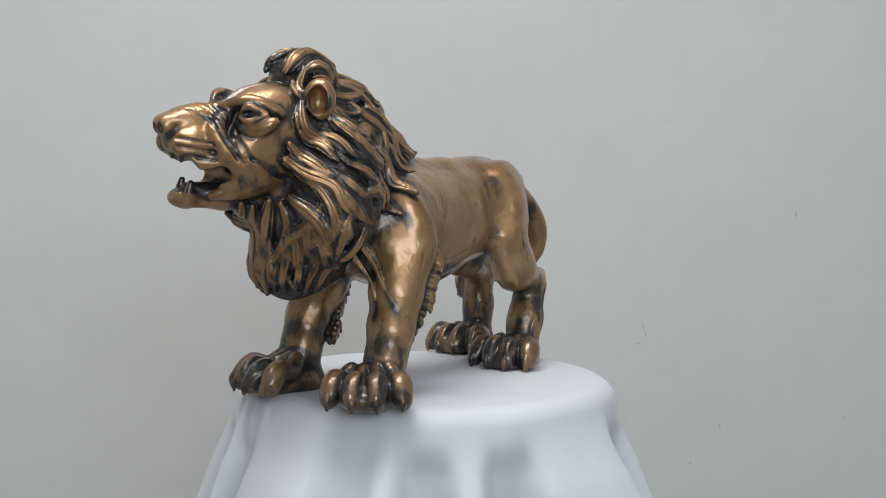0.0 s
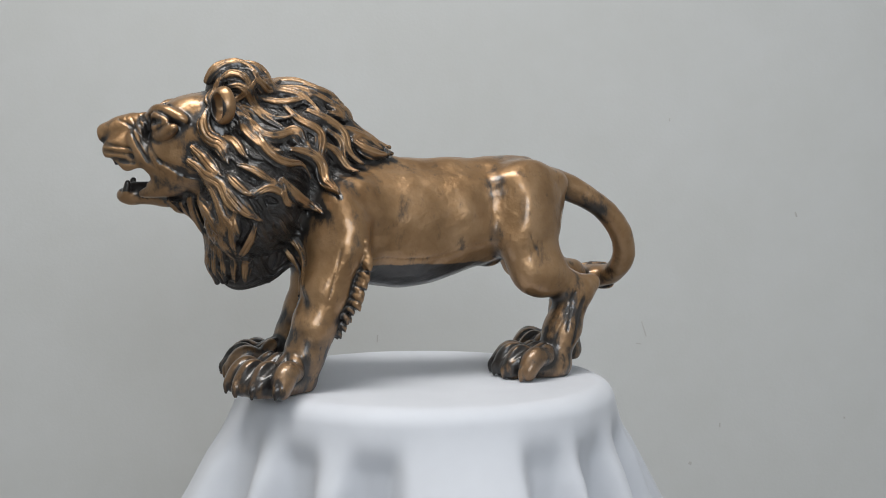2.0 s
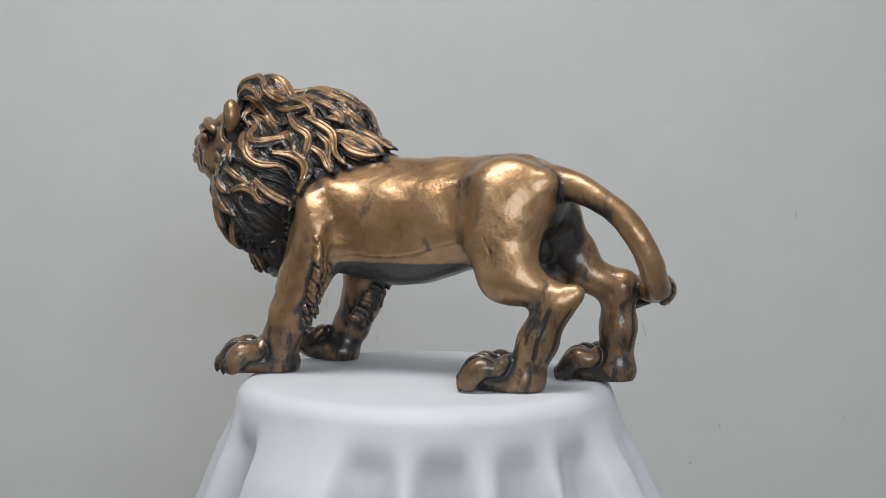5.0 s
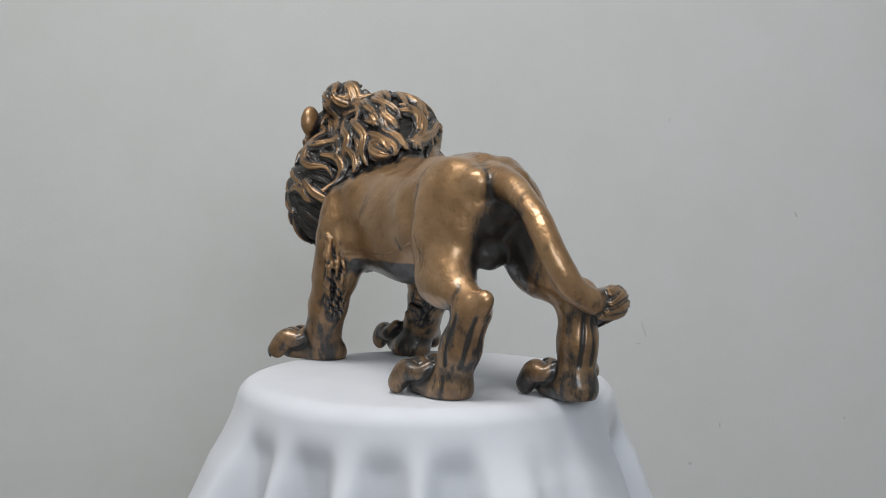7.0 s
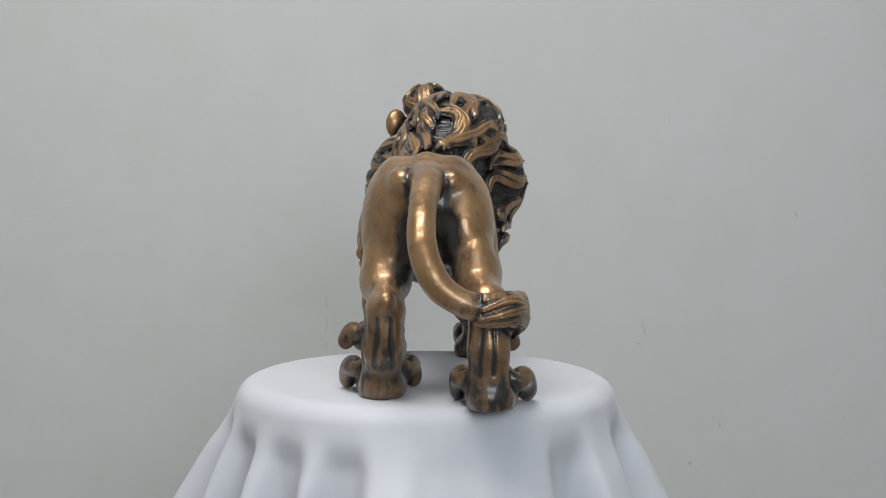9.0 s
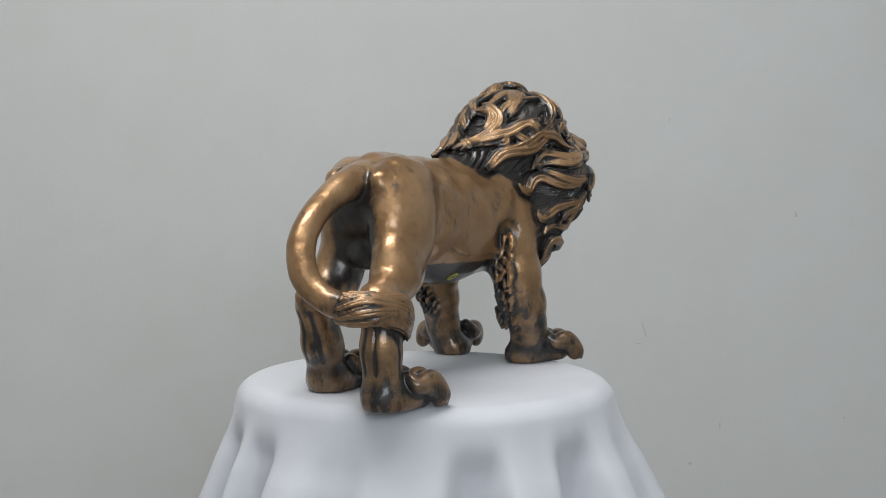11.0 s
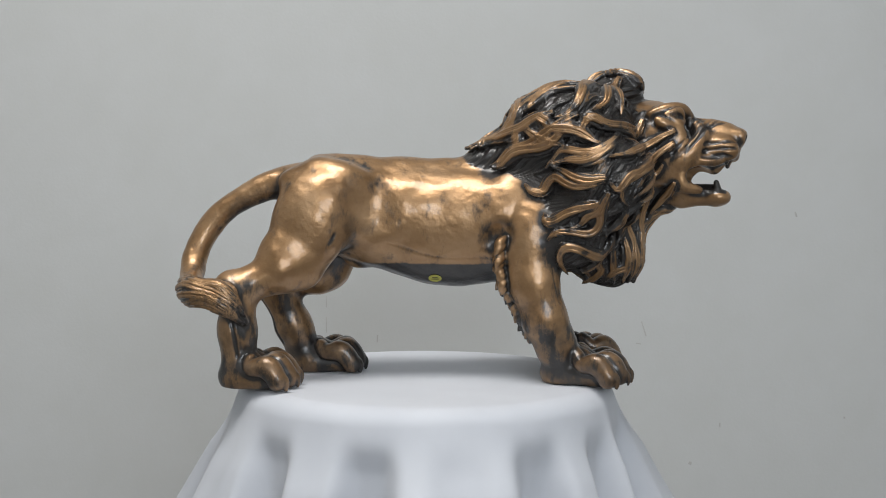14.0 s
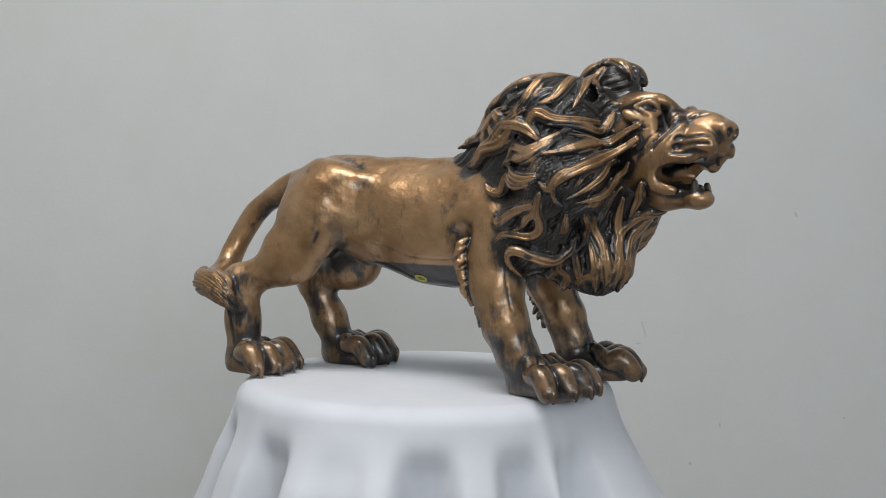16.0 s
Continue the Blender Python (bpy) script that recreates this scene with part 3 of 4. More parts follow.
        k.tube([E(0.071, 0.0265 * s, 0.280), E(0.067, 0.035 * s, 0.2885), E(0.053, 0.042 * s, 0.284)], [0.0014, 0.0022, 0.0016], 0.003, 5)
        k.tube([E(0.072, 0.026 * s, 0.278), E(0.067, 0.036 * s, 0.2755), E(0.053, 0.0425 * s, 0.282)], [0.0012, 0.0017, 0.0014], 0.003, 5)
        k.tube([E(0.064, 0.030 * s, 0.2680), E(0.055, 0.0405 * s, 0.2700), E(0.044, 0.0450 * s, 0.277)], [0.0014, 0.0022, 0.0018], 0.007, 5)
    k.cone(H(0.134, 0, 0.262), H(0.127, 0, 0.240), 0.0014, 0.0014, 0.003, cut=True)
    crease(k, [H(0.090, 0, 0.300), H(0.060, 0, 0.306), H(0.030, 0, 0.318)], 0.0022, 0.006)
    for s in (1, -1):
        crease(k, [H(0.074, 0.010 * s, 0.300), H(0.058, 0.018 * s, 0.306), H(0.048, 0.032 * s, 0.306)], 0.0014, 0.003)


def ears(k):
    H = head_point
    for s in (1, -1):
        y = HEAD_YAW + 58 * s
        l, z = (0.041, 0.304) if s > 0 else (0.050, 0.298)
        k.egg(H(-0.009, l * s, z), (0.0105, 0.0150, 0.0195), yaw=y, k=0.003)
        k.egg(H(-0.003, (l + 0.0075) * s, z - 0.001), (0.0150, 0.0095, 0.0145), yaw=y, k=0.0015, cut=True)


def lock(k, base, w, *pts, lift=0.0035, tip=0.005):
    """A wavy lock of hair that runs over the core through the points, grooved along its length, its tip curled off the core."""
    n = 22
    p = spline(np.array(pts, float), 8)
    far = np.concatenate([[0], np.cumsum(np.linalg.norm(np.diff(p, axis=0), axis=1))])
    u = np.linspace(0, 1, n + 1)
    p = np.stack([np.interp(u * far[-1], far, p[:, i]) for i in range(3)], 1)
    for _ in range(5):
        p = p - base.slope(p) * base.value(p)[:, None]
    N = base.slope(p)
    for _ in range(4):
        N[1:-1] = (N[:-2] + 2 * N[1:-1] + N[2:]) / 4
        p[1:-1] = (p[:-2] + 2 * p[1:-1] + p[2:]) / 4
    N /= np.linalg.norm(N, axis=1, keepdims=True) + 1e-9
    p = p + N * (lift + tip * np.clip(u - 0.72, 0, 1) ** 2 / 0.0784 * 0.6)[:, None]
    width = w * 1.06 * np.minimum(1, 0.55 + 1.6 * u) * np.clip((1.05 - u) / 0.45, 0.05, 1) ** 0.8
    thick = np.maximum(0.78 * width, 0.0022)
    T = np.gradient(p, axis=0)
    T /= np.linalg.norm(T, axis=1, keepdims=True) + 1e-9
    sl, x, y, z = k.window(p, w + 0.011)
    best = strand = None
    for i in range(n):
        o, v = p[i], p[i + 1] - p[i]
        t = np.clip(((x - o[0]) * v[0] + (y - o[1]) * v[1] + (z - o[2]) * v[2]) / (v @ v), 0, 1)
        ex, ey, ez = x - o[0] - t * v[0], y - o[1] - t * v[1], z - o[2] - t * v[2]
        nn = N[i] - T[i] * (N[i] @ T[i])
        nn /= np.linalg.norm(nn) + 1e-9
        bb = np.cross(nn, T[i])
        ww, tt = width[i] + t * (width[i + 1] - width[i]), thick[i] + t * (thick[i + 1] - thick[i])
        q = ex * bb[0] + ey * bb[1] + ez * bb[2]
        full = ex * ex + ey * ey + ez * ez
        r = np.sqrt(np.maximum(full - q * q, 0) / (tt * tt) + q * q / (ww * ww))
        d = (r - 1) * np.minimum(ww, tt) + np.where(width[i] > 0.0030, 0.0008, 0) * np.cos(q / ww * 8.2)
        across = (q / ww * (0.55 + 0.45 * ww / w) * w).astype(np.float32)
        strand = across if best is None else np.where(d < best, across, strand)
        best = d if best is None else np.minimum(best, d)
    over = best < k.d[sl] + 0.0004
    k.strand[sl] = np.where(over, strand, k.strand[sl])
    k.join(sl, best.astype(np.float32), 0.0016)


def mane_point(base, u, turn):
    """Where the core's surface lies: u from the face (0) to the withers (1), turned from the top (0) to the lion's left (+) in degrees."""
    a = np.array((0.240, -0.018, 0.245)) * (1 - u) + np.array((0.100, -0.008, 0.215)) * u
    t = radians(turn)
    d = np.array((0.0, math.sin(t), math.cos(t)))
    r = np.linspace(0.15, 0.0, 120)
    p = a + r[:, None] * d
    inside = np.nonzero(base.value(p) < 0)[0]
    return p[inside[0]] if len(inside) else a


def mane(k, base):
    L = lambda w, *pts, **kw: lock(k, base, w, *pts, **kw)
    rnd = random.Random(5)
    # an under-layer of fine locks all over the core
    for i in range(26):
        turn = -158 + 316 * i / 25
        for u in (0.04, 0.30, 0.56):
            t, v = turn + rnd.uniform(-5, 5), u + rnd.uniform(-0.06, 0.06)
            down = 10 + 14 * abs(math.sin(radians(turn)))
            pts = [mane_point(base, v + 0.30 * q, t + math.copysign(down * q, t) + (4 * math.sin(6.3 * q + i))) for q in (0, 0.25, 0.5, 0.75, 1.0)]
            e = pts[-1]
            if e[0] < 0.150 and e[2] < 0.215:
                continue
            L(rnd.uniform(0.0040, 0.0052), *pts, lift=0.0002, tip=0.0)
    # the ragged hem of hair under the chest
    for i in range(13):
        t = radians(-150 + 230 * i / 12)
        d = np.array((math.cos(t), math.sin(t), 0))
        c = np.array((0.205, -0.020, 0))
        wave = 0.003 * math.sin(i * 2.3)
        side = np.array((-d[1], d[0], 0))
        L(0.0062, c + d * 0.060 + (0, 0, 0.158), c + d * 0.060 + side * wave + (0, 0, 0.138), c + d * 0.050 - side * wave * 0.6 + (0, 0, 0.118), c + d * 0.034 + side * wave * 0.5 + (0, 0, 0.107), tip=0.001)
    # throat and chest
    L(0.0063, (0.271, -0.031, 0.187), (0.245, -0.053, 0.163), (0.246, -0.047, 0.144), (0.251, -0.032, 0.131))
    L(0.0068, (0.256, 0.012, 0.180), (0.253, 0.004, 0.159), (0.253, -0.010, 0.143), (0.253, -0.022, 0.135), (0.250, -0.012, 0.125))
    L(0.0063, (0.254, 0.025, 0.170), (0.245, 0.012, 0.149), (0.239, 0.012, 0.132), (0.232, 0.011, 0.119))
    L(0.0063, (0.260, 0.042, 0.180), (0.244, 0.030, 0.153), (0.226, 0.021, 0.132))
    L(0.0073, (0.261, 0.023, 0.204), (0.259, 0.049, 0.185), (0.250, 0.058, 0.166), (0.234, 0.051, 0.146))
    L(0.0063, (0.267, 0.004, 0.198), (0.263, -0.008, 0.178), (0.255, -0.025, 0.157), (0.251, -0.037, 0.147))
    L(0.0063, (0.253, 0.046, 0.165), (0.242, 0.048, 0.150), (0.207, 0.027, 0.134))
    L(0.0063, (0.252, -0.010, 0.136), (0.250, -0.015, 0.123), (0.245, -0.017, 0.113))
    L(0.0073, (0.236, 0.074, 0.180), (0.229, 0.068, 0.160))
    L(0.0063, (0.273, -0.012, 0.192), (0.259, -0.028, 0.171), (0.255, -0.025, 0.151))
    L(0.0063, (0.262, 0.011, 0.197), (0.255, 0.013, 0.178), (0.249, 0.010, 0.159), (0.248, 0.003, 0.139))
    L(0.0063, (0.255, 0.058, 0.179), (0.242, 0.063, 0.160))
    L(0.0063, (0.249, 0.068, 0.185), (0.228, 0.072, 0.166))
    L(0.0063, (0.285, -0.014, 0.197), (0.251, -0.048, 0.170))
    # the lion's left side
    L(0.0084, (0.247, 0.008, 0.324), (0.237, 0.012, 0.336), (0.221, 0.011, 0.342), (0.208, 0.018, 0.339), (0.201, 0.024, 0.331))
    L(0.0063, (0.235, 0.021, 0.325), (0.225, 0.025, 0.331), (0.213, 0.028, 0.327), (0.206, 0.025, 0.315))
    L(0.0068, (0.227, 0.025, 0.318), (0.217, 0.028, 0.320), (0.205, 0.020, 0.309), (0.198, 0.018, 0.295), (0.181, 0.026, 0.286), (0.163, 0.029, 0.287))
    L(0.0068, (0.205, 0.023, 0.334), (0.197, 0.023, 0.322), (0.177, 0.010, 0.316), (0.154, 0.008, 0.318), (0.139, 0.012, 0.312))
    L(0.0073, (0.192, 0.020, 0.324), (0.162, -0.022, 0.334), (0.141, -0.017, 0.334), (0.119, -0.013, 0.322), (0.106, 0.000, 0.306))
    L(0.0068, (0.173, 0.000, 0.324), (0.154, 0.005, 0.320), (0.133, 0.012, 0.312), (0.111, 0.010, 0.301), (0.096, 0.010, 0.283))
    L(0.0063, (0.197, 0.018, 0.309), (0.172, 0.019, 0.303), (0.151, 0.018, 0.307), (0.137, 0.013, 0.311))
    L(0.0068, (0.221, 0.031, 0.290), (0.208, 0.032, 0.283), (0.205, 0.052, 0.269), (0.188, 0.056, 0.263), (0.167, 0.037, 0.271), (0.154, 0.037, 0.267), (0.148, 0.041, 0.253))
    L(0.0063, (0.219, 0.035, 0.281), (0.215, 0.051, 0.268), (0.202, 0.063, 0.254), (0.185, 0.063, 0.249))
    L(0.0058, (0.251, 0.029, 0.293), (0.257, 0.034, 0.279), (0.252, 0.036, 0.265), (0.240, 0.043, 0.260), (0.239, 0.058, 0.249))
    L(0.0052, (0.257, 0.035, 0.266), (0.250, 0.037, 0.259), (0.242, 0.048, 0.254), (0.238, 0.066, 0.238))
    L(0.0073, (0.270, 0.027, 0.240), (0.259, 0.046, 0.225), (0.250, 0.065, 0.220), (0.245, 0.071, 0.210), (0.242, 0.074, 0.197), (0.230, 0.077, 0.189), (0.215, 0.077, 0.185))
    L(0.0063, (0.236, 0.042, 0.265), (0.228, 0.054, 0.259), (0.222, 0.066, 0.247), (0.216, 0.070, 0.240))
    L(0.0068, (0.209, 0.039, 0.278), (0.203, 0.061, 0.257), (0.194, 0.066, 0.244), (0.176, 0.065, 0.237), (0.159, 0.053, 0.239), (0.150, 0.049, 0.224))
    L(0.0079, (0.170, 0.054, 0.252), (0.148, 0.042, 0.249), (0.134, 0.041, 0.239), (0.132, 0.048, 0.221), (0.124, 0.071, 0.208))
    L(0.0063, (0.178, 0.045, 0.269), (0.161, 0.034, 0.275), (0.153, 0.039, 0.262), (0.148, 0.041, 0.253))
    L(0.0079, (0.144, 0.025, 0.294), (0.122, 0.025, 0.283), (0.107, 0.025, 0.272), (0.102, 0.031, 0.253), (0.086, 0.032, 0.238))
    L(0.0068, (0.132, 0.037, 0.260), (0.116, 0.035, 0.251), (0.108, 0.038, 0.238), (0.095, 0.048, 0.229))
    L(0.0084, (0.102, 0.004, 0.298), (0.091, 0.007, 0.281), (0.074, -0.000, 0.275), (0.057, 0.002, 0.273), (0.044, 0.001, 0.262))
    L(0.0073, (0.095, 0.025, 0.263), (0.083, 0.025, 0.255), (0.067, 0.022, 0.250), (0.050, 0.017, 0.250))
    L(0.0063, (0.229, 0.070, 0.237), (0.216, 0.073, 0.232), (0.204, 0.074, 0.224), (0.190, 0.071, 0.216))
    L(0.0079, (0.184, 0.069, 0.221), (0.172, 0.066, 0.209), (0.159, 0.058, 0.199), (0.145, 0.055, 0.193), (0.138, 0.065, 0.187))
    L(0.0063, (0.260, 0.048, 0.220), (0.255, 0.062, 0.206), (0.249, 0.068, 0.188), (0.246, 0.066, 0.171), (0.232, 0.020, 0.137))
    L(0.0063, (0.258, 0.058, 0.196), (0.259, 0.047, 0.178), (0.253, -0.001, 0.154), (0.248, 0.000, 0.133), (0.232, 0.005, 0.112))
    L(0.0058, (0.251, 0.060, 0.172), (0.241, 0.015, 0.145), (0.233, 0.018, 0.134))
    L(0.0063, (0.267, 0.030, 0.254), (0.257, 0.032, 0.244), (0.254, 0.053, 0.233), (0.247, 0.065, 0.226))
    L(0.0063, (0.214, 0.077, 0.206), (0.199, 0.074, 0.213), (0.184, 0.070, 0.206), (0.172, 0.064, 0.192))
    L(0.0063, (0.240, 0.070, 0.226), (0.231, 0.076, 0.216), (0.224, 0.078, 0.210), (0.214, 0.077, 0.206))
    L(0.0063, (0.234, 0.076, 0.186), (0.236, 0.068, 0.165), (0.226, 0.049, 0.143))
    # behind, towards the left
    L(0.0073, (0.202, 0.004, 0.342), (0.186, 0.008, 0.328), (0.175, 0.007, 0.318), (0.147, 0.015, 0.310), (0.132, 0.024, 0.292))
    L(0.0068, (0.180, -0.022, 0.332), (0.130, -0.005, 0.323), (0.111, -0.005, 0.313), (0.098, -0.010, 0.303))
    L(0.0063, (0.121, 0.020, 0.294), (0.103, 0.011, 0.289), (0.091, 0.005, 0.281))
    L(0.0073, (0.096, 0.024, 0.265), (0.081, 0.014, 0.268), (0.060, 0.010, 0.260), (0.048, 0.016, 0.250))
    L(0.0073, (0.099, -0.014, 0.305), (0.096, -0.037, 0.301), (0.085, -0.032, 0.282))
    L(0.0079, (0.068, -0.011, 0.268), (0.057, -0.027, 0.260))
    L(0.0063, (0.113, 0.002, 0.310), (0.096, 0.000, 0.294), (0.085, -0.006, 0.281))
    L(0.0068, (0.168, 0.023, 0.298), (0.154, 0.032, 0.282), (0.133, 0.033, 0.272), (0.135, 0.039, 0.254), (0.137, 0.041, 0.241), (0.124, 0.044, 0.230))
    L(0.0063, (0.126, 0.031, 0.275), (0.111, 0.031, 0.263), (0.109, 0.034, 0.247), (0.100, 0.037, 0.236))
    L(0.0063, (0.218, 0.022, 0.300), (0.200, 0.020, 0.293), (0.173, 0.037, 0.273), (0.158, 0.044, 0.256))
    L(0.0063, (0.241, 0.027, 0.326), (0.240, 0.020, 0.317), (0.246, 0.025, 0.301), (0.232, 0.033, 0.290))
    L(0.0058, (0.202, 0.026, 0.324), (0.216, 0.023, 0.310), (0.229, 0.027, 0.297), (0.217, 0.034, 0.283))
    L(0.0068, (0.247, 0.072, 0.216), (0.234, 0.077, 0.200), (0.223, 0.078, 0.188), (0.207, 0.074, 0.181))
    L(0.0063, (0.212, 0.074, 0.175), (0.219, 0.063, 0.153), (0.227, 0.050, 0.131))
    L(0.0063, (0.186, 0.070, 0.220), (0.182, 0.069, 0.201), (0.167, 0.061, 0.195))
    # its right side
    L(0.0072, (0.235, -0.020, 0.330), (0.224, -0.012, 0.343), (0.212, -0.006, 0.345), (0.206, -0.003, 0.340))
    L(0.0060, (0.239, -0.020, 0.325), (0.231, -0.014, 0.336), (0.221, -0.006, 0.342))
    L(0.0066, (0.214, -0.022, 0.333), (0.203, -0.039, 0.325), (0.199, -0.059, 0.308), (0.194, -0.077, 0.290))
    L(0.0066, (0.200, -0.052, 0.335), (0.192, -0.061, 0.326), (0.186, -0.072, 0.310), (0.181, -0.084, 0.301), (0.169, -0.090, 0.296))
    L(0.0070, (0.191, -0.039, 0.333), (0.176, -0.052, 0.330), (0.164, -0.066, 0.321), (0.158, -0.079, 0.306), (0.151, -0.088, 0.296))
    L(0.0070, (0.179, -0.058, 0.332), (0.168, -0.065, 0.324), (0.160, -0.076, 0.310), (0.153, -0.084, 0.298), (0.143, -0.085, 0.291), (0.131, -0.083, 0.288))
    L(0.0070, (0.165, -0.054, 0.327), (0.149, -0.042, 0.331), (0.136, -0.035, 0.327), (0.119, -0.030, 0.315), (0.105, -0.025, 0.306))
    L(0.0070, (0.154, -0.069, 0.319), (0.138, -0.061, 0.314), (0.121, -0.051, 0.311), (0.108, -0.044, 0.305), (0.100, -0.042, 0.293), (0.096, -0.038, 0.278), (0.085, -0.028, 0.271), (0.060, -0.017, 0.273), (0.052, -0.009, 0.258))
    L(0.0060, (0.165, -0.054, 0.328), (0.143, -0.040, 0.324), (0.126, -0.034, 0.318), (0.110, -0.031, 0.309), (0.102, -0.028, 0.303))
    L(0.0080, (0.130, -0.080, 0.293), (0.115, -0.069, 0.288), (0.106, -0.058, 0.279), (0.098, -0.045, 0.274), (0.081, -0.032, 0.268), (0.062, -0.022, 0.266), (0.050, -0.018, 0.254))
    L(0.0070, (0.152, -0.089, 0.291), (0.136, -0.084, 0.284), (0.127, -0.077, 0.276), (0.115, -0.068, 0.266), (0.103, -0.057, 0.258), (0.089, -0.046, 0.255), (0.079, -0.037, 0.241), (0.069, -0.031, 0.233))
    L(0.0080, (0.146, -0.088, 0.282), (0.133, -0.081, 0.269), (0.124, -0.072, 0.261), (0.107, -0.061, 0.256), (0.094, -0.050, 0.253), (0.083, -0.039, 0.234), (0.071, -0.030, 0.222))
    L(0.0070, (0.219, -0.066, 0.280), (0.197, -0.079, 0.281), (0.179, -0.087, 0.281), (0.169, -0.091, 0.291), (0.160, -0.090, 0.286), (0.156, -0.089, 0.271), (0.146, -0.086, 0.262))
    L(0.0066, (0.234, -0.052, 0.286), (0.225, -0.058, 0.274), (0.213, -0.069, 0.270), (0.197, -0.082, 0.274), (0.179, -0.092, 0.274))
    L(0.0072, (0.191, -0.100, 0.264), (0.182, -0.106, 0.252), (0.169, -0.106, 0.245), (0.155, -0.097, 0.249), (0.140, -0.085, 0.256), (0.134, -0.077, 0.246), (0.127, -0.072, 0.236))
    L(0.0066, (0.187, -0.108, 0.257), (0.177, -0.110, 0.245), (0.161, -0.105, 0.239), (0.146, -0.092, 0.242), (0.134, -0.075, 0.239))
    L(0.0066, (0.230, -0.081, 0.261), (0.215, -0.097, 0.252), (0.200, -0.109, 0.246), (0.183, -0.116, 0.244))
    L(0.0066, (0.262, -0.070, 0.277), (0.246, -0.065, 0.265), (0.229, -0.069, 0.257), (0.211, -0.079, 0.250), (0.193, -0.089, 0.244))
    L(0.0072, (0.171, -0.108, 0.219), (0.158, -0.103, 0.216), (0.144, -0.094, 0.221), (0.135, -0.082, 0.227), (0.128, -0.071, 0.217), (0.121, -0.063, 0.204), (0.110, -0.056, 0.202), (0.103, -0.052, 0.209))
    L(0.0062, (0.176, -0.121, 0.224), (0.161, -0.109, 0.222), (0.143, -0.093, 0.231), (0.134, -0.077, 0.236))
    L(0.0066, (0.213, -0.114, 0.232), (0.199, -0.118, 0.226), (0.189, -0.121, 0.213), (0.182, -0.122, 0.219))
    L(0.0076, (0.255, -0.092, 0.263), (0.235, -0.098, 0.243), (0.213, -0.108, 0.232), (0.193, -0.115, 0.219), (0.193, -0.117, 0.203), (0.200, -0.115, 0.200))
    L(0.0070, (0.171, -0.113, 0.200), (0.155, -0.103, 0.194), (0.143, -0.094, 0.186), (0.134, -0.082, 0.175), (0.118, -0.062, 0.178))
    L(0.0066, (0.177, -0.117, 0.203), (0.174, -0.110, 0.193), (0.162, -0.104, 0.186), (0.156, -0.100, 0.176), (0.146, -0.098, 0.171))
    L(0.0066, (0.180, -0.120, 0.209), (0.174, -0.111, 0.193), (0.175, -0.104, 0.180), (0.163, -0.098, 0.166), (0.137, -0.091, 0.169), (0.127, -0.083, 0.160))
    L(0.0066, (0.201, -0.108, 0.190), (0.193, -0.095, 0.173), (0.180, -0.091, 0.166))
    L(0.0072, (0.186, -0.069, 0.144), (0.171, -0.084, 0.145), (0.157, -0.092, 0.152), (0.145, -0.092, 0.156), (0.139, -0.083, 0.148), (0.135, -0.067, 0.135))
    L(0.0066, (0.196, -0.069, 0.165), (0.193, -0.072, 0.151), (0.178, -0.081, 0.143), (0.160, -0.094, 0.149))
    L(0.0066, (0.191, -0.059, 0.134), (0.186, -0.047, 0.122), (0.177, -0.033, 0.114))
    L(0.0070, (0.243, -0.047, 0.206), (0.234, -0.042, 0.185), (0.231, -0.040, 0.164), (0.233, -0.043, 0.143), (0.227, -0.048, 0.129))
    L(0.0066, (0.218, -0.083, 0.189), (0.217, -0.063, 0.172), (0.222, -0.056, 0.151), (0.217, -0.057, 0.133))
    L(0.0066, (0.206, -0.091, 0.199), (0.208, -0.072, 0.179), (0.207, -0.063, 0.161), (0.197, -0.063, 0.151))
    L(0.0066, (0.255, -0.020, 0.184), (0.240, -0.026, 0.170), (0.236, -0.030, 0.149), (0.236, -0.036, 0.132), (0.224, -0.043, 0.119))
    L(0.0066, (0.252, -0.021, 0.160), (0.249, -0.027, 0.142), (0.240, -0.029, 0.128), (0.230, -0.030, 0.111))
    L(0.0060, (0.216, -0.055, 0.130), (0.202, -0.052, 0.126), (0.196, -0.048, 0.115))
    L(0.0060, (0.267, -0.065, 0.220), (0.257, -0.050, 0.202), (0.248, -0.040, 0.192), (0.242, -0.037, 0.185))
    L(0.0055, (0.254, -0.064, 0.240), (0.239, -0.074, 0.219), (0.223, -0.092, 0.209), (0.210, -0.111, 0.203))
    L(0.0055, (0.247, -0.063, 0.257), (0.231, -0.078, 0.240), (0.215, -0.098, 0.219), (0.203, -0.115, 0.206))
    # behind
    L(0.0080, (0.214, 0.002, 0.342), (0.197, 0.002, 0.333), (0.180, 0.000, 0.321), (0.161, 0.003, 0.306))
    L(0.0080, (0.140, -0.000, 0.329), (0.129, -0.001, 0.315), (0.115, -0.008, 0.307), (0.103, -0.014, 0.301), (0.095, -0.014, 0.292))
    L(0.0070, (0.214, 0.003, 0.343), (0.211, -0.008, 0.345), (0.209, -0.018, 0.344))
    L(0.0070, (0.181, -0.018, 0.335), (0.160, -0.024, 0.328), (0.148, -0.028, 0.330))
    L(0.0080, (0.148, -0.034, 0.330), (0.143, -0.040, 0.331), (0.134, -0.046, 0.319), (0.123, -0.050, 0.310), (0.112, -0.056, 0.298))
    L(0.0070, (0.150, -0.046, 0.330), (0.142, -0.055, 0.325), (0.127, -0.056, 0.311), (0.108, -0.054, 0.294))
    L(0.0080, (0.109, -0.021, 0.309), (0.105, -0.035, 0.301), (0.100, -0.044, 0.296), (0.095, -0.044, 0.286), (0.089, -0.033, 0.278))
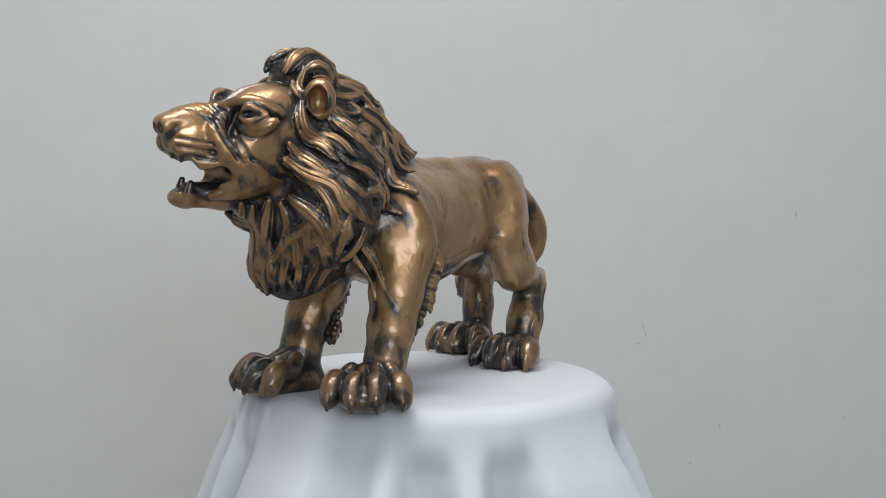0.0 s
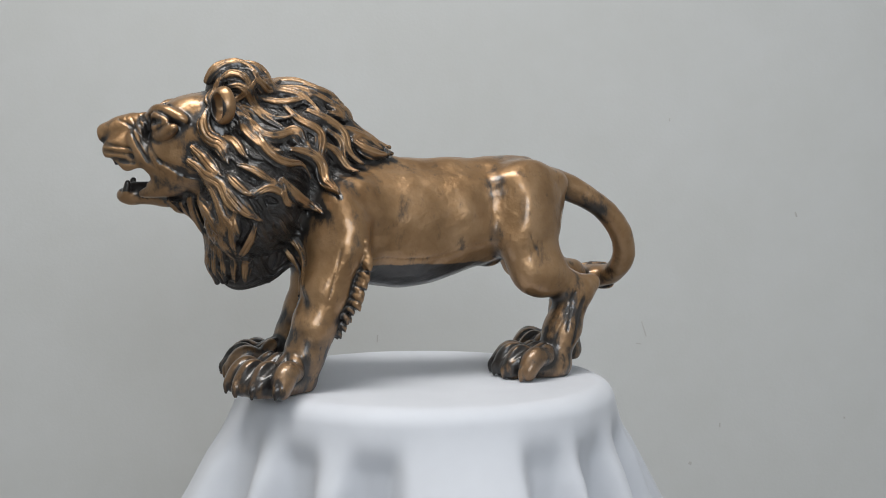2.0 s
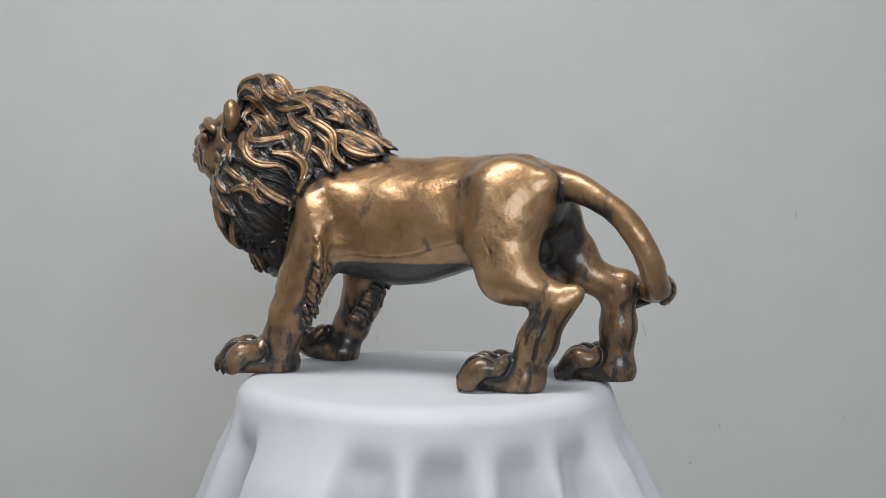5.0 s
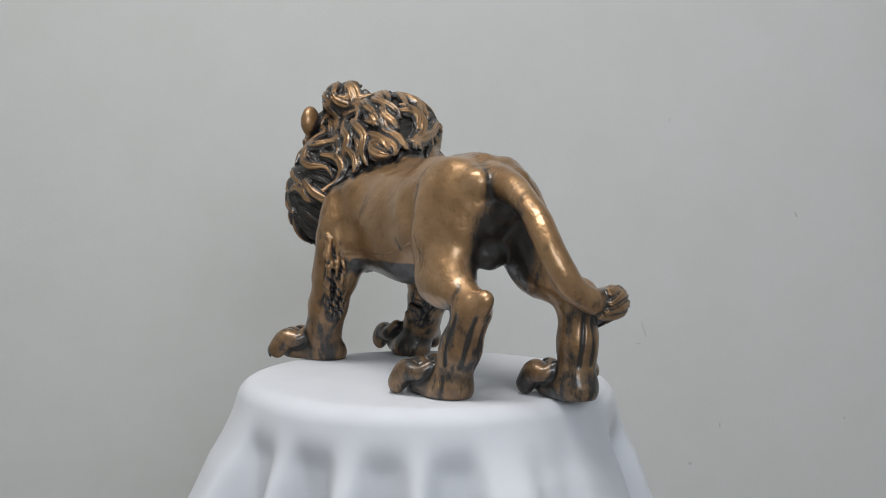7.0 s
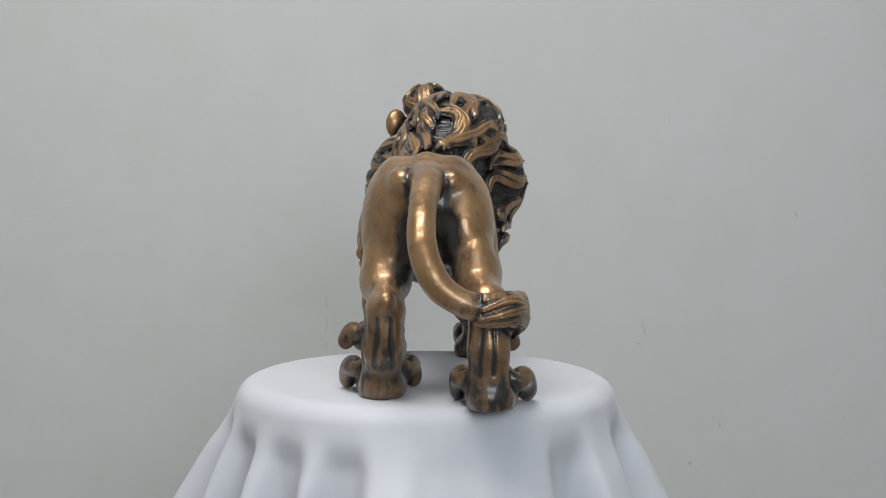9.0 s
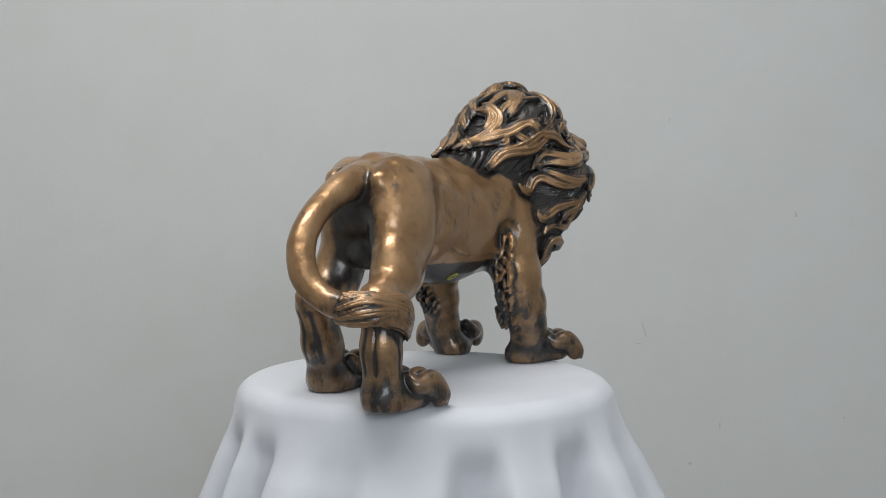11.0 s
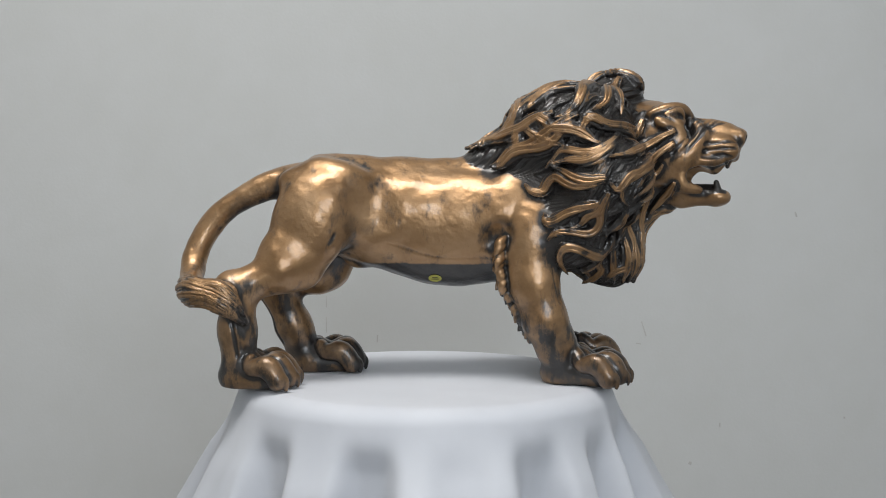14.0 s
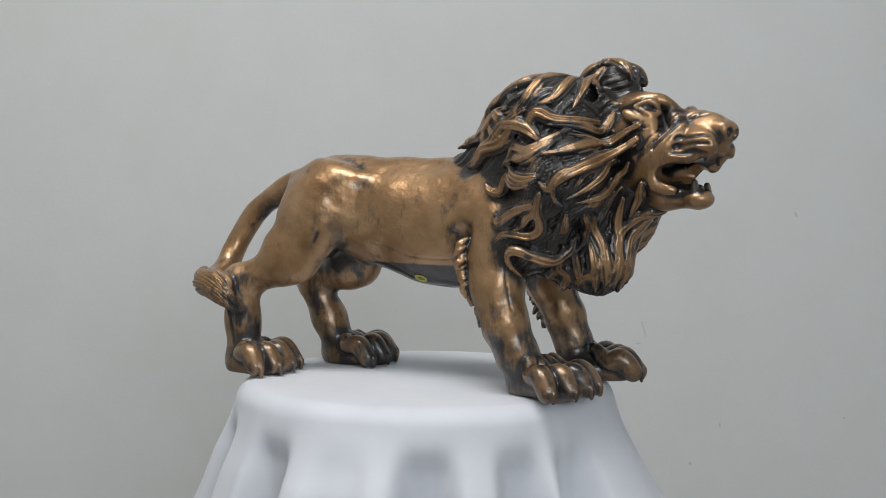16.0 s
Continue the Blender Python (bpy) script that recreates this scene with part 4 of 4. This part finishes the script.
    L(0.0080, (0.119, 0.010, 0.299), (0.110, 0.006, 0.291), (0.106, 0.011, 0.283))
    L(0.0070, (0.108, 0.002, 0.298), (0.098, -0.005, 0.290), (0.089, -0.009, 0.280))
    L(0.0080, (0.107, 0.017, 0.275), (0.084, 0.012, 0.264), (0.062, 0.012, 0.251))
    L(0.0070, (0.090, 0.003, 0.275), (0.072, -0.001, 0.264), (0.054, -0.005, 0.254))
    L(0.0080, (0.088, -0.033, 0.275), (0.074, -0.024, 0.265), (0.062, -0.014, 0.257), (0.050, -0.009, 0.251))
    L(0.0070, (0.096, -0.048, 0.276), (0.095, -0.056, 0.268), (0.090, -0.044, 0.263))
    L(0.0080, (0.129, -0.068, 0.280), (0.144, -0.088, 0.278), (0.159, -0.104, 0.271), (0.175, -0.110, 0.258))
    L(0.0070, (0.104, -0.056, 0.279), (0.121, -0.071, 0.269), (0.141, -0.091, 0.259))
    L(0.0080, (0.119, -0.073, 0.289), (0.128, -0.081, 0.283))
    # the tuft of the tail
    for i in range(6):
        q = i / 5
        L(0.0058, (-0.262, -0.046 - 0.006 * q, 0.094 + 0.018 * q), (-0.250, -0.084, 0.092 + 0.026 * q), (-0.230, -0.094, 0.088 + 0.030 * q + 0.003 * math.sin(i * 2)),
          (-0.212, -0.092, 0.078 + 0.026 * q), (-0.200 + 0.004 * math.sin(i * 2.6), -0.086, 0.068 + 0.016 * q), lift=0.0015, tip=0.001)


SIZE = 0.986


def lion_statue():
    k = Clay((-0.300, -0.150, -0.006), (0.385, 0.150, 0.368), 0.0013)
    body(k)
    paw(k, (-0.142, 0.044), (-0.066, 0.050), 0.078, 0.004)
    paw(k, (-0.210, -0.061), (-0.139, -0.070), 0.078, 0.004)
    paw(k, (0.161, 0.045), (0.229, 0.086), 0.080, 0.004, 0.004)
    paw(k, (0.140, -0.056), (0.217, -0.087), 0.080, 0.004, 0.004)
    fringe(k, [(0.094, 0.070, 0.158), (0.092, 0.070, 0.132), (0.100, 0.068, 0.100), (0.124, 0.056, 0.056)], 1, 6)
    fringe(k, [(0.070, -0.064, 0.156), (0.072, -0.062, 0.118), (0.090, -0.058, 0.082), (0.112, -0.052, 0.048)], -1, 6)
    mane_core(k)
    face(k)
    zone = Clay((0.0, -0.150, 0.06), (0.32, 0.150, 0.368), 0.004)
    mane_core(zone)
    k.strand = np.zeros_like(k.d)  # how far across a lock's width, in metres
    base = Clay((0, 0, 0), (0.01, 0.01, 0.01), k.step)
    base.lo, base.n, base.d = k.lo, k.n, k.d.copy()
    mane(k, base)
    ears(k)
    for s in (1, -1):
        sl, x, y, z = k.window([head_point(-0.006, 0.047 * s, 0.301)], 0.022)
        k.strand[sl] = 0
    # the hand-worked unevenness of the cast
    near = np.nonzero(np.abs(k.d) < 0.004)
    q = k.lo + k.step * np.stack(near, 1)
    rnd = np.random.RandomState(3)
    wave = np.zeros(len(q))
    for length, amp in ((0.055, 0.00030), (0.030, 0.00020), (0.016, 0.00010)):
        for _ in range(5):
            d = rnd.normal(size=3)
            wave += amp * np.sin(q @ (d / np.linalg.norm(d)) * 6.283 / length + rnd.uniform(0, 6.28)) * 0.6
    k.d[near] += wave.astype(np.float32)
    # flat soles
    z = (k.lo[2] + k.step * np.arange(k.n[2])).astype(np.float32)
    k.d = np.maximum(k.d, (0.0008 - z)[None, None, :])
    verts, quads = k.skin()
    # the black wash left when the finish was rubbed back, with shade painted into the hollows
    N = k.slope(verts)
    # occlusion-like darkening of creases, baked into the colour along with the wash
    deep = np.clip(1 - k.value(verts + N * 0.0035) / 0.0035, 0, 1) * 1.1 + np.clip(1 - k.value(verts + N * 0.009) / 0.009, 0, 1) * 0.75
    x, y, zz = verts.T
    smooth = lambda e0, e1, v: (lambda t: t * t * (3 - 2 * t))(np.clip((v - e0) / (e1 - e0), 0, 1))
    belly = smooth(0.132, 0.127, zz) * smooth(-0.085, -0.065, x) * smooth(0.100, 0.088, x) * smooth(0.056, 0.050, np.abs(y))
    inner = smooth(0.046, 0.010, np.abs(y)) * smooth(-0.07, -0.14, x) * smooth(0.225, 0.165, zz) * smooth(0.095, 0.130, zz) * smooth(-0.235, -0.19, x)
    above = base.value(verts)  # how far a lock's crest stands over the core
    hx = (x - 0.228) * math.cos(radians(22)) - (y + 0.006) * math.sin(radians(22))
    in_mane = smooth(0.008, 0.002, zone.value(verts)) * smooth(0.030, 0.012, np.where(zz > 0.195, hx, 0)) * smooth(0.03, 0.05, x)
    on_body = smooth(0.150, 0.120, x) * smooth(0.205, 0.185, zz)
    in_mane = in_mane * (1 - on_body)
    strand = k.value(verts, k.strand)
    bare = in_mane * (np.abs(strand) < 0.0002)
    sway = 0.004 * np.sin(95 * (0.8 * x + 0.6 * zz) + 30 * y)
    drape = smooth(0.235, 0.185, zz)
    flow = (0.6 * x - 0.8 * zz) * (1 - drape) + (0.9 * x + 0.9 * y) * drape + sway
    strand = np.where(bare > 0.3, flow * 0.8 + 0.3, strand)
    verts = verts + N * (0.0009 * bare * np.sin(flow * 6.283 / 0.0075))[:, None]
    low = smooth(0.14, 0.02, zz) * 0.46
    patina_shade = deep * 0.85 + belly + inner * 1.0 + low + in_mane * 1.0 * smooth(0.0100, 0.0054, above)
    hl = (x - 0.228) * math.sin(radians(22)) + (y + 0.006) * math.cos(radians(22))
    mouth = smooth(0.118, 0.108, hx) * smooth(0.050, 0.058, hx) * smooth(0.021, 0.016, np.abs(hl + 0.006)) * smooth(0.2065, 0.2105, zz) * smooth(0.246, 0.240, zz)
    patina_shade = patina_shade + mouth * np.where(N[:, 0] * 0.93 - N[:, 1] * 0.37 > 0.75, 0.2, 1.0)
    # ear hollows and eye sockets darkened in colour, in place of shade
    for s in (1, -1):
        patina_shade += smooth(0.0150, 0.0115, np.linalg.norm(verts - head_point(-0.001, 0.051 * s if s > 0 else -0.060, 0.303 if s > 0 else 0.297), axis=1)) * 1.1
        patina_shade += smooth(0.0125, 0.0085, np.linalg.norm(verts - head_point(0.0575, 0.040 * s, 0.2885), axis=1)) * 0.22
    patina_shade = np.clip(patina_shade, 0, 1.2)
    verts = verts * SIZE
    me = bpy.data.meshes.new("lion_statue")
    me.vertices.add(len(verts))
    me.vertices.foreach_set("co", verts.ravel().astype(np.float32))
    me.loops.add(quads.size)
    me.loops.foreach_set("vertex_index", quads.ravel().astype(np.int32))
    me.polygons.add(len(quads))
    me.polygons.foreach_set("loop_start", np.arange(0, quads.size, 4, dtype=np.int32))
    me.polygons.foreach_set("use_smooth", np.ones(len(quads), bool))
    me.attributes.new("patina_shade", "FLOAT", "POINT").data.foreach_set("value", patina_shade.astype(np.float32))
    me.attributes.new("strand", "FLOAT", "POINT").data.foreach_set("value", strand.astype(np.float32))
    me.update(calc_edges=True)
    me.validate()
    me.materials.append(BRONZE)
    ob = tagged(new("lion_statue", me), "antique bronze roaring lion statue standing on the white cloth", "statue")
    # where the paper sticker lies on the belly
    p = np.array([[0.0062, -0.0335, 0.1075]])
    for _ in range(6):
        p = p - k.slope(p) * k.value(p)[:, None]
    n = Vector(k.slope(p)[0])
    turn = n.to_track_quat("Z", "Y").to_matrix().to_4x4()
    return ob, Matrix.Translation(Vector(p[0] * SIZE) + n * 0.0003) @ turn


def sticker():
    bm = bmesh.new()
    bmesh.ops.create_circle(bm, cap_ends=True, segments=40, radius=0.0072)
    r = bmesh.ops.extrude_face_region(bm, geom=bm.faces[:])
    bmesh.ops.translate(bm, vec=(0, 0, 0.0003), verts=[v for v in r["geom"] if isinstance(v, bmesh.types.BMVert)])
    bmesh.ops.recalc_face_normals(bm, faces=bm.faces[:])
    ob = new("round_sticker", mesh_of("round_sticker", bm, STICKER_M))
    for i, (w, y) in enumerate(((0.006, 0.0018), (0.008, -0.0012))):
        part("print_bar", block((w, 0.0014, 0.0002), (0, y, 0.0005)), INK_M, ob, "dark printed line")
    return tagged(ob, "small round yellow paper sticker on the statue's belly", "sticker")


LION, LABEL_AT = lion_statue()
STAND_TABLE, DRAPE, LABEL = table(), tablecloth(), sticker()
HEADING = 235.5


def motions():
    """The table turns clockwise, with all that stands on it."""
    turns = [(0.0, 0.0), (0.5, -9.17), (1.0, -16.14), (1.5, -25.3), (2.0, -35.11), (2.5, -42.8), (3.0, -47.66), (3.5, -53.95), (3.7, -56.99), (4.0, -62.01), (4.5, -71.35), (5.0, -81.37),
             (5.5, -91.54), (5.8, -97.45), (6.0, -101.24), (6.5, -109.14), (7.0, -116.8), (7.5, -123.98), (8.0, -131.71), (8.5, -138.44), (9.0, -145.58), (9.5, -152.1), (10.0, -158.2)]
    turns += [(10.2, -160.86), (10.5, -165.15), (11.0, -173.11), (11.5, -182.14), (12.0, -192.28), (12.3, -198.94), (12.5, -203.62),
              (13.0, -216.03), (13.5, -224.78), (14.0, -230.85), (14.5, -237.23), (15.0, -245.19), (15.5, -252.69), (16.0, -260.69)]
    walk(STAND_TABLE, [(t, pose(0, 0, TABLE, 0, 0, a)) for t, a in turns])
    walk(DRAPE, [(t, pose(0, 0, TABLE, 0, 0, a)) for t, a in turns])
    walk(LION, [(t, pose(0, 0, TABLE, 0, 0, HEADING + a)) for t, a in turns])
    walk(LABEL, [(t, pose(0, 0, TABLE, 0, 0, HEADING + a) @ LABEL_AT) for t, a in turns])


motions()
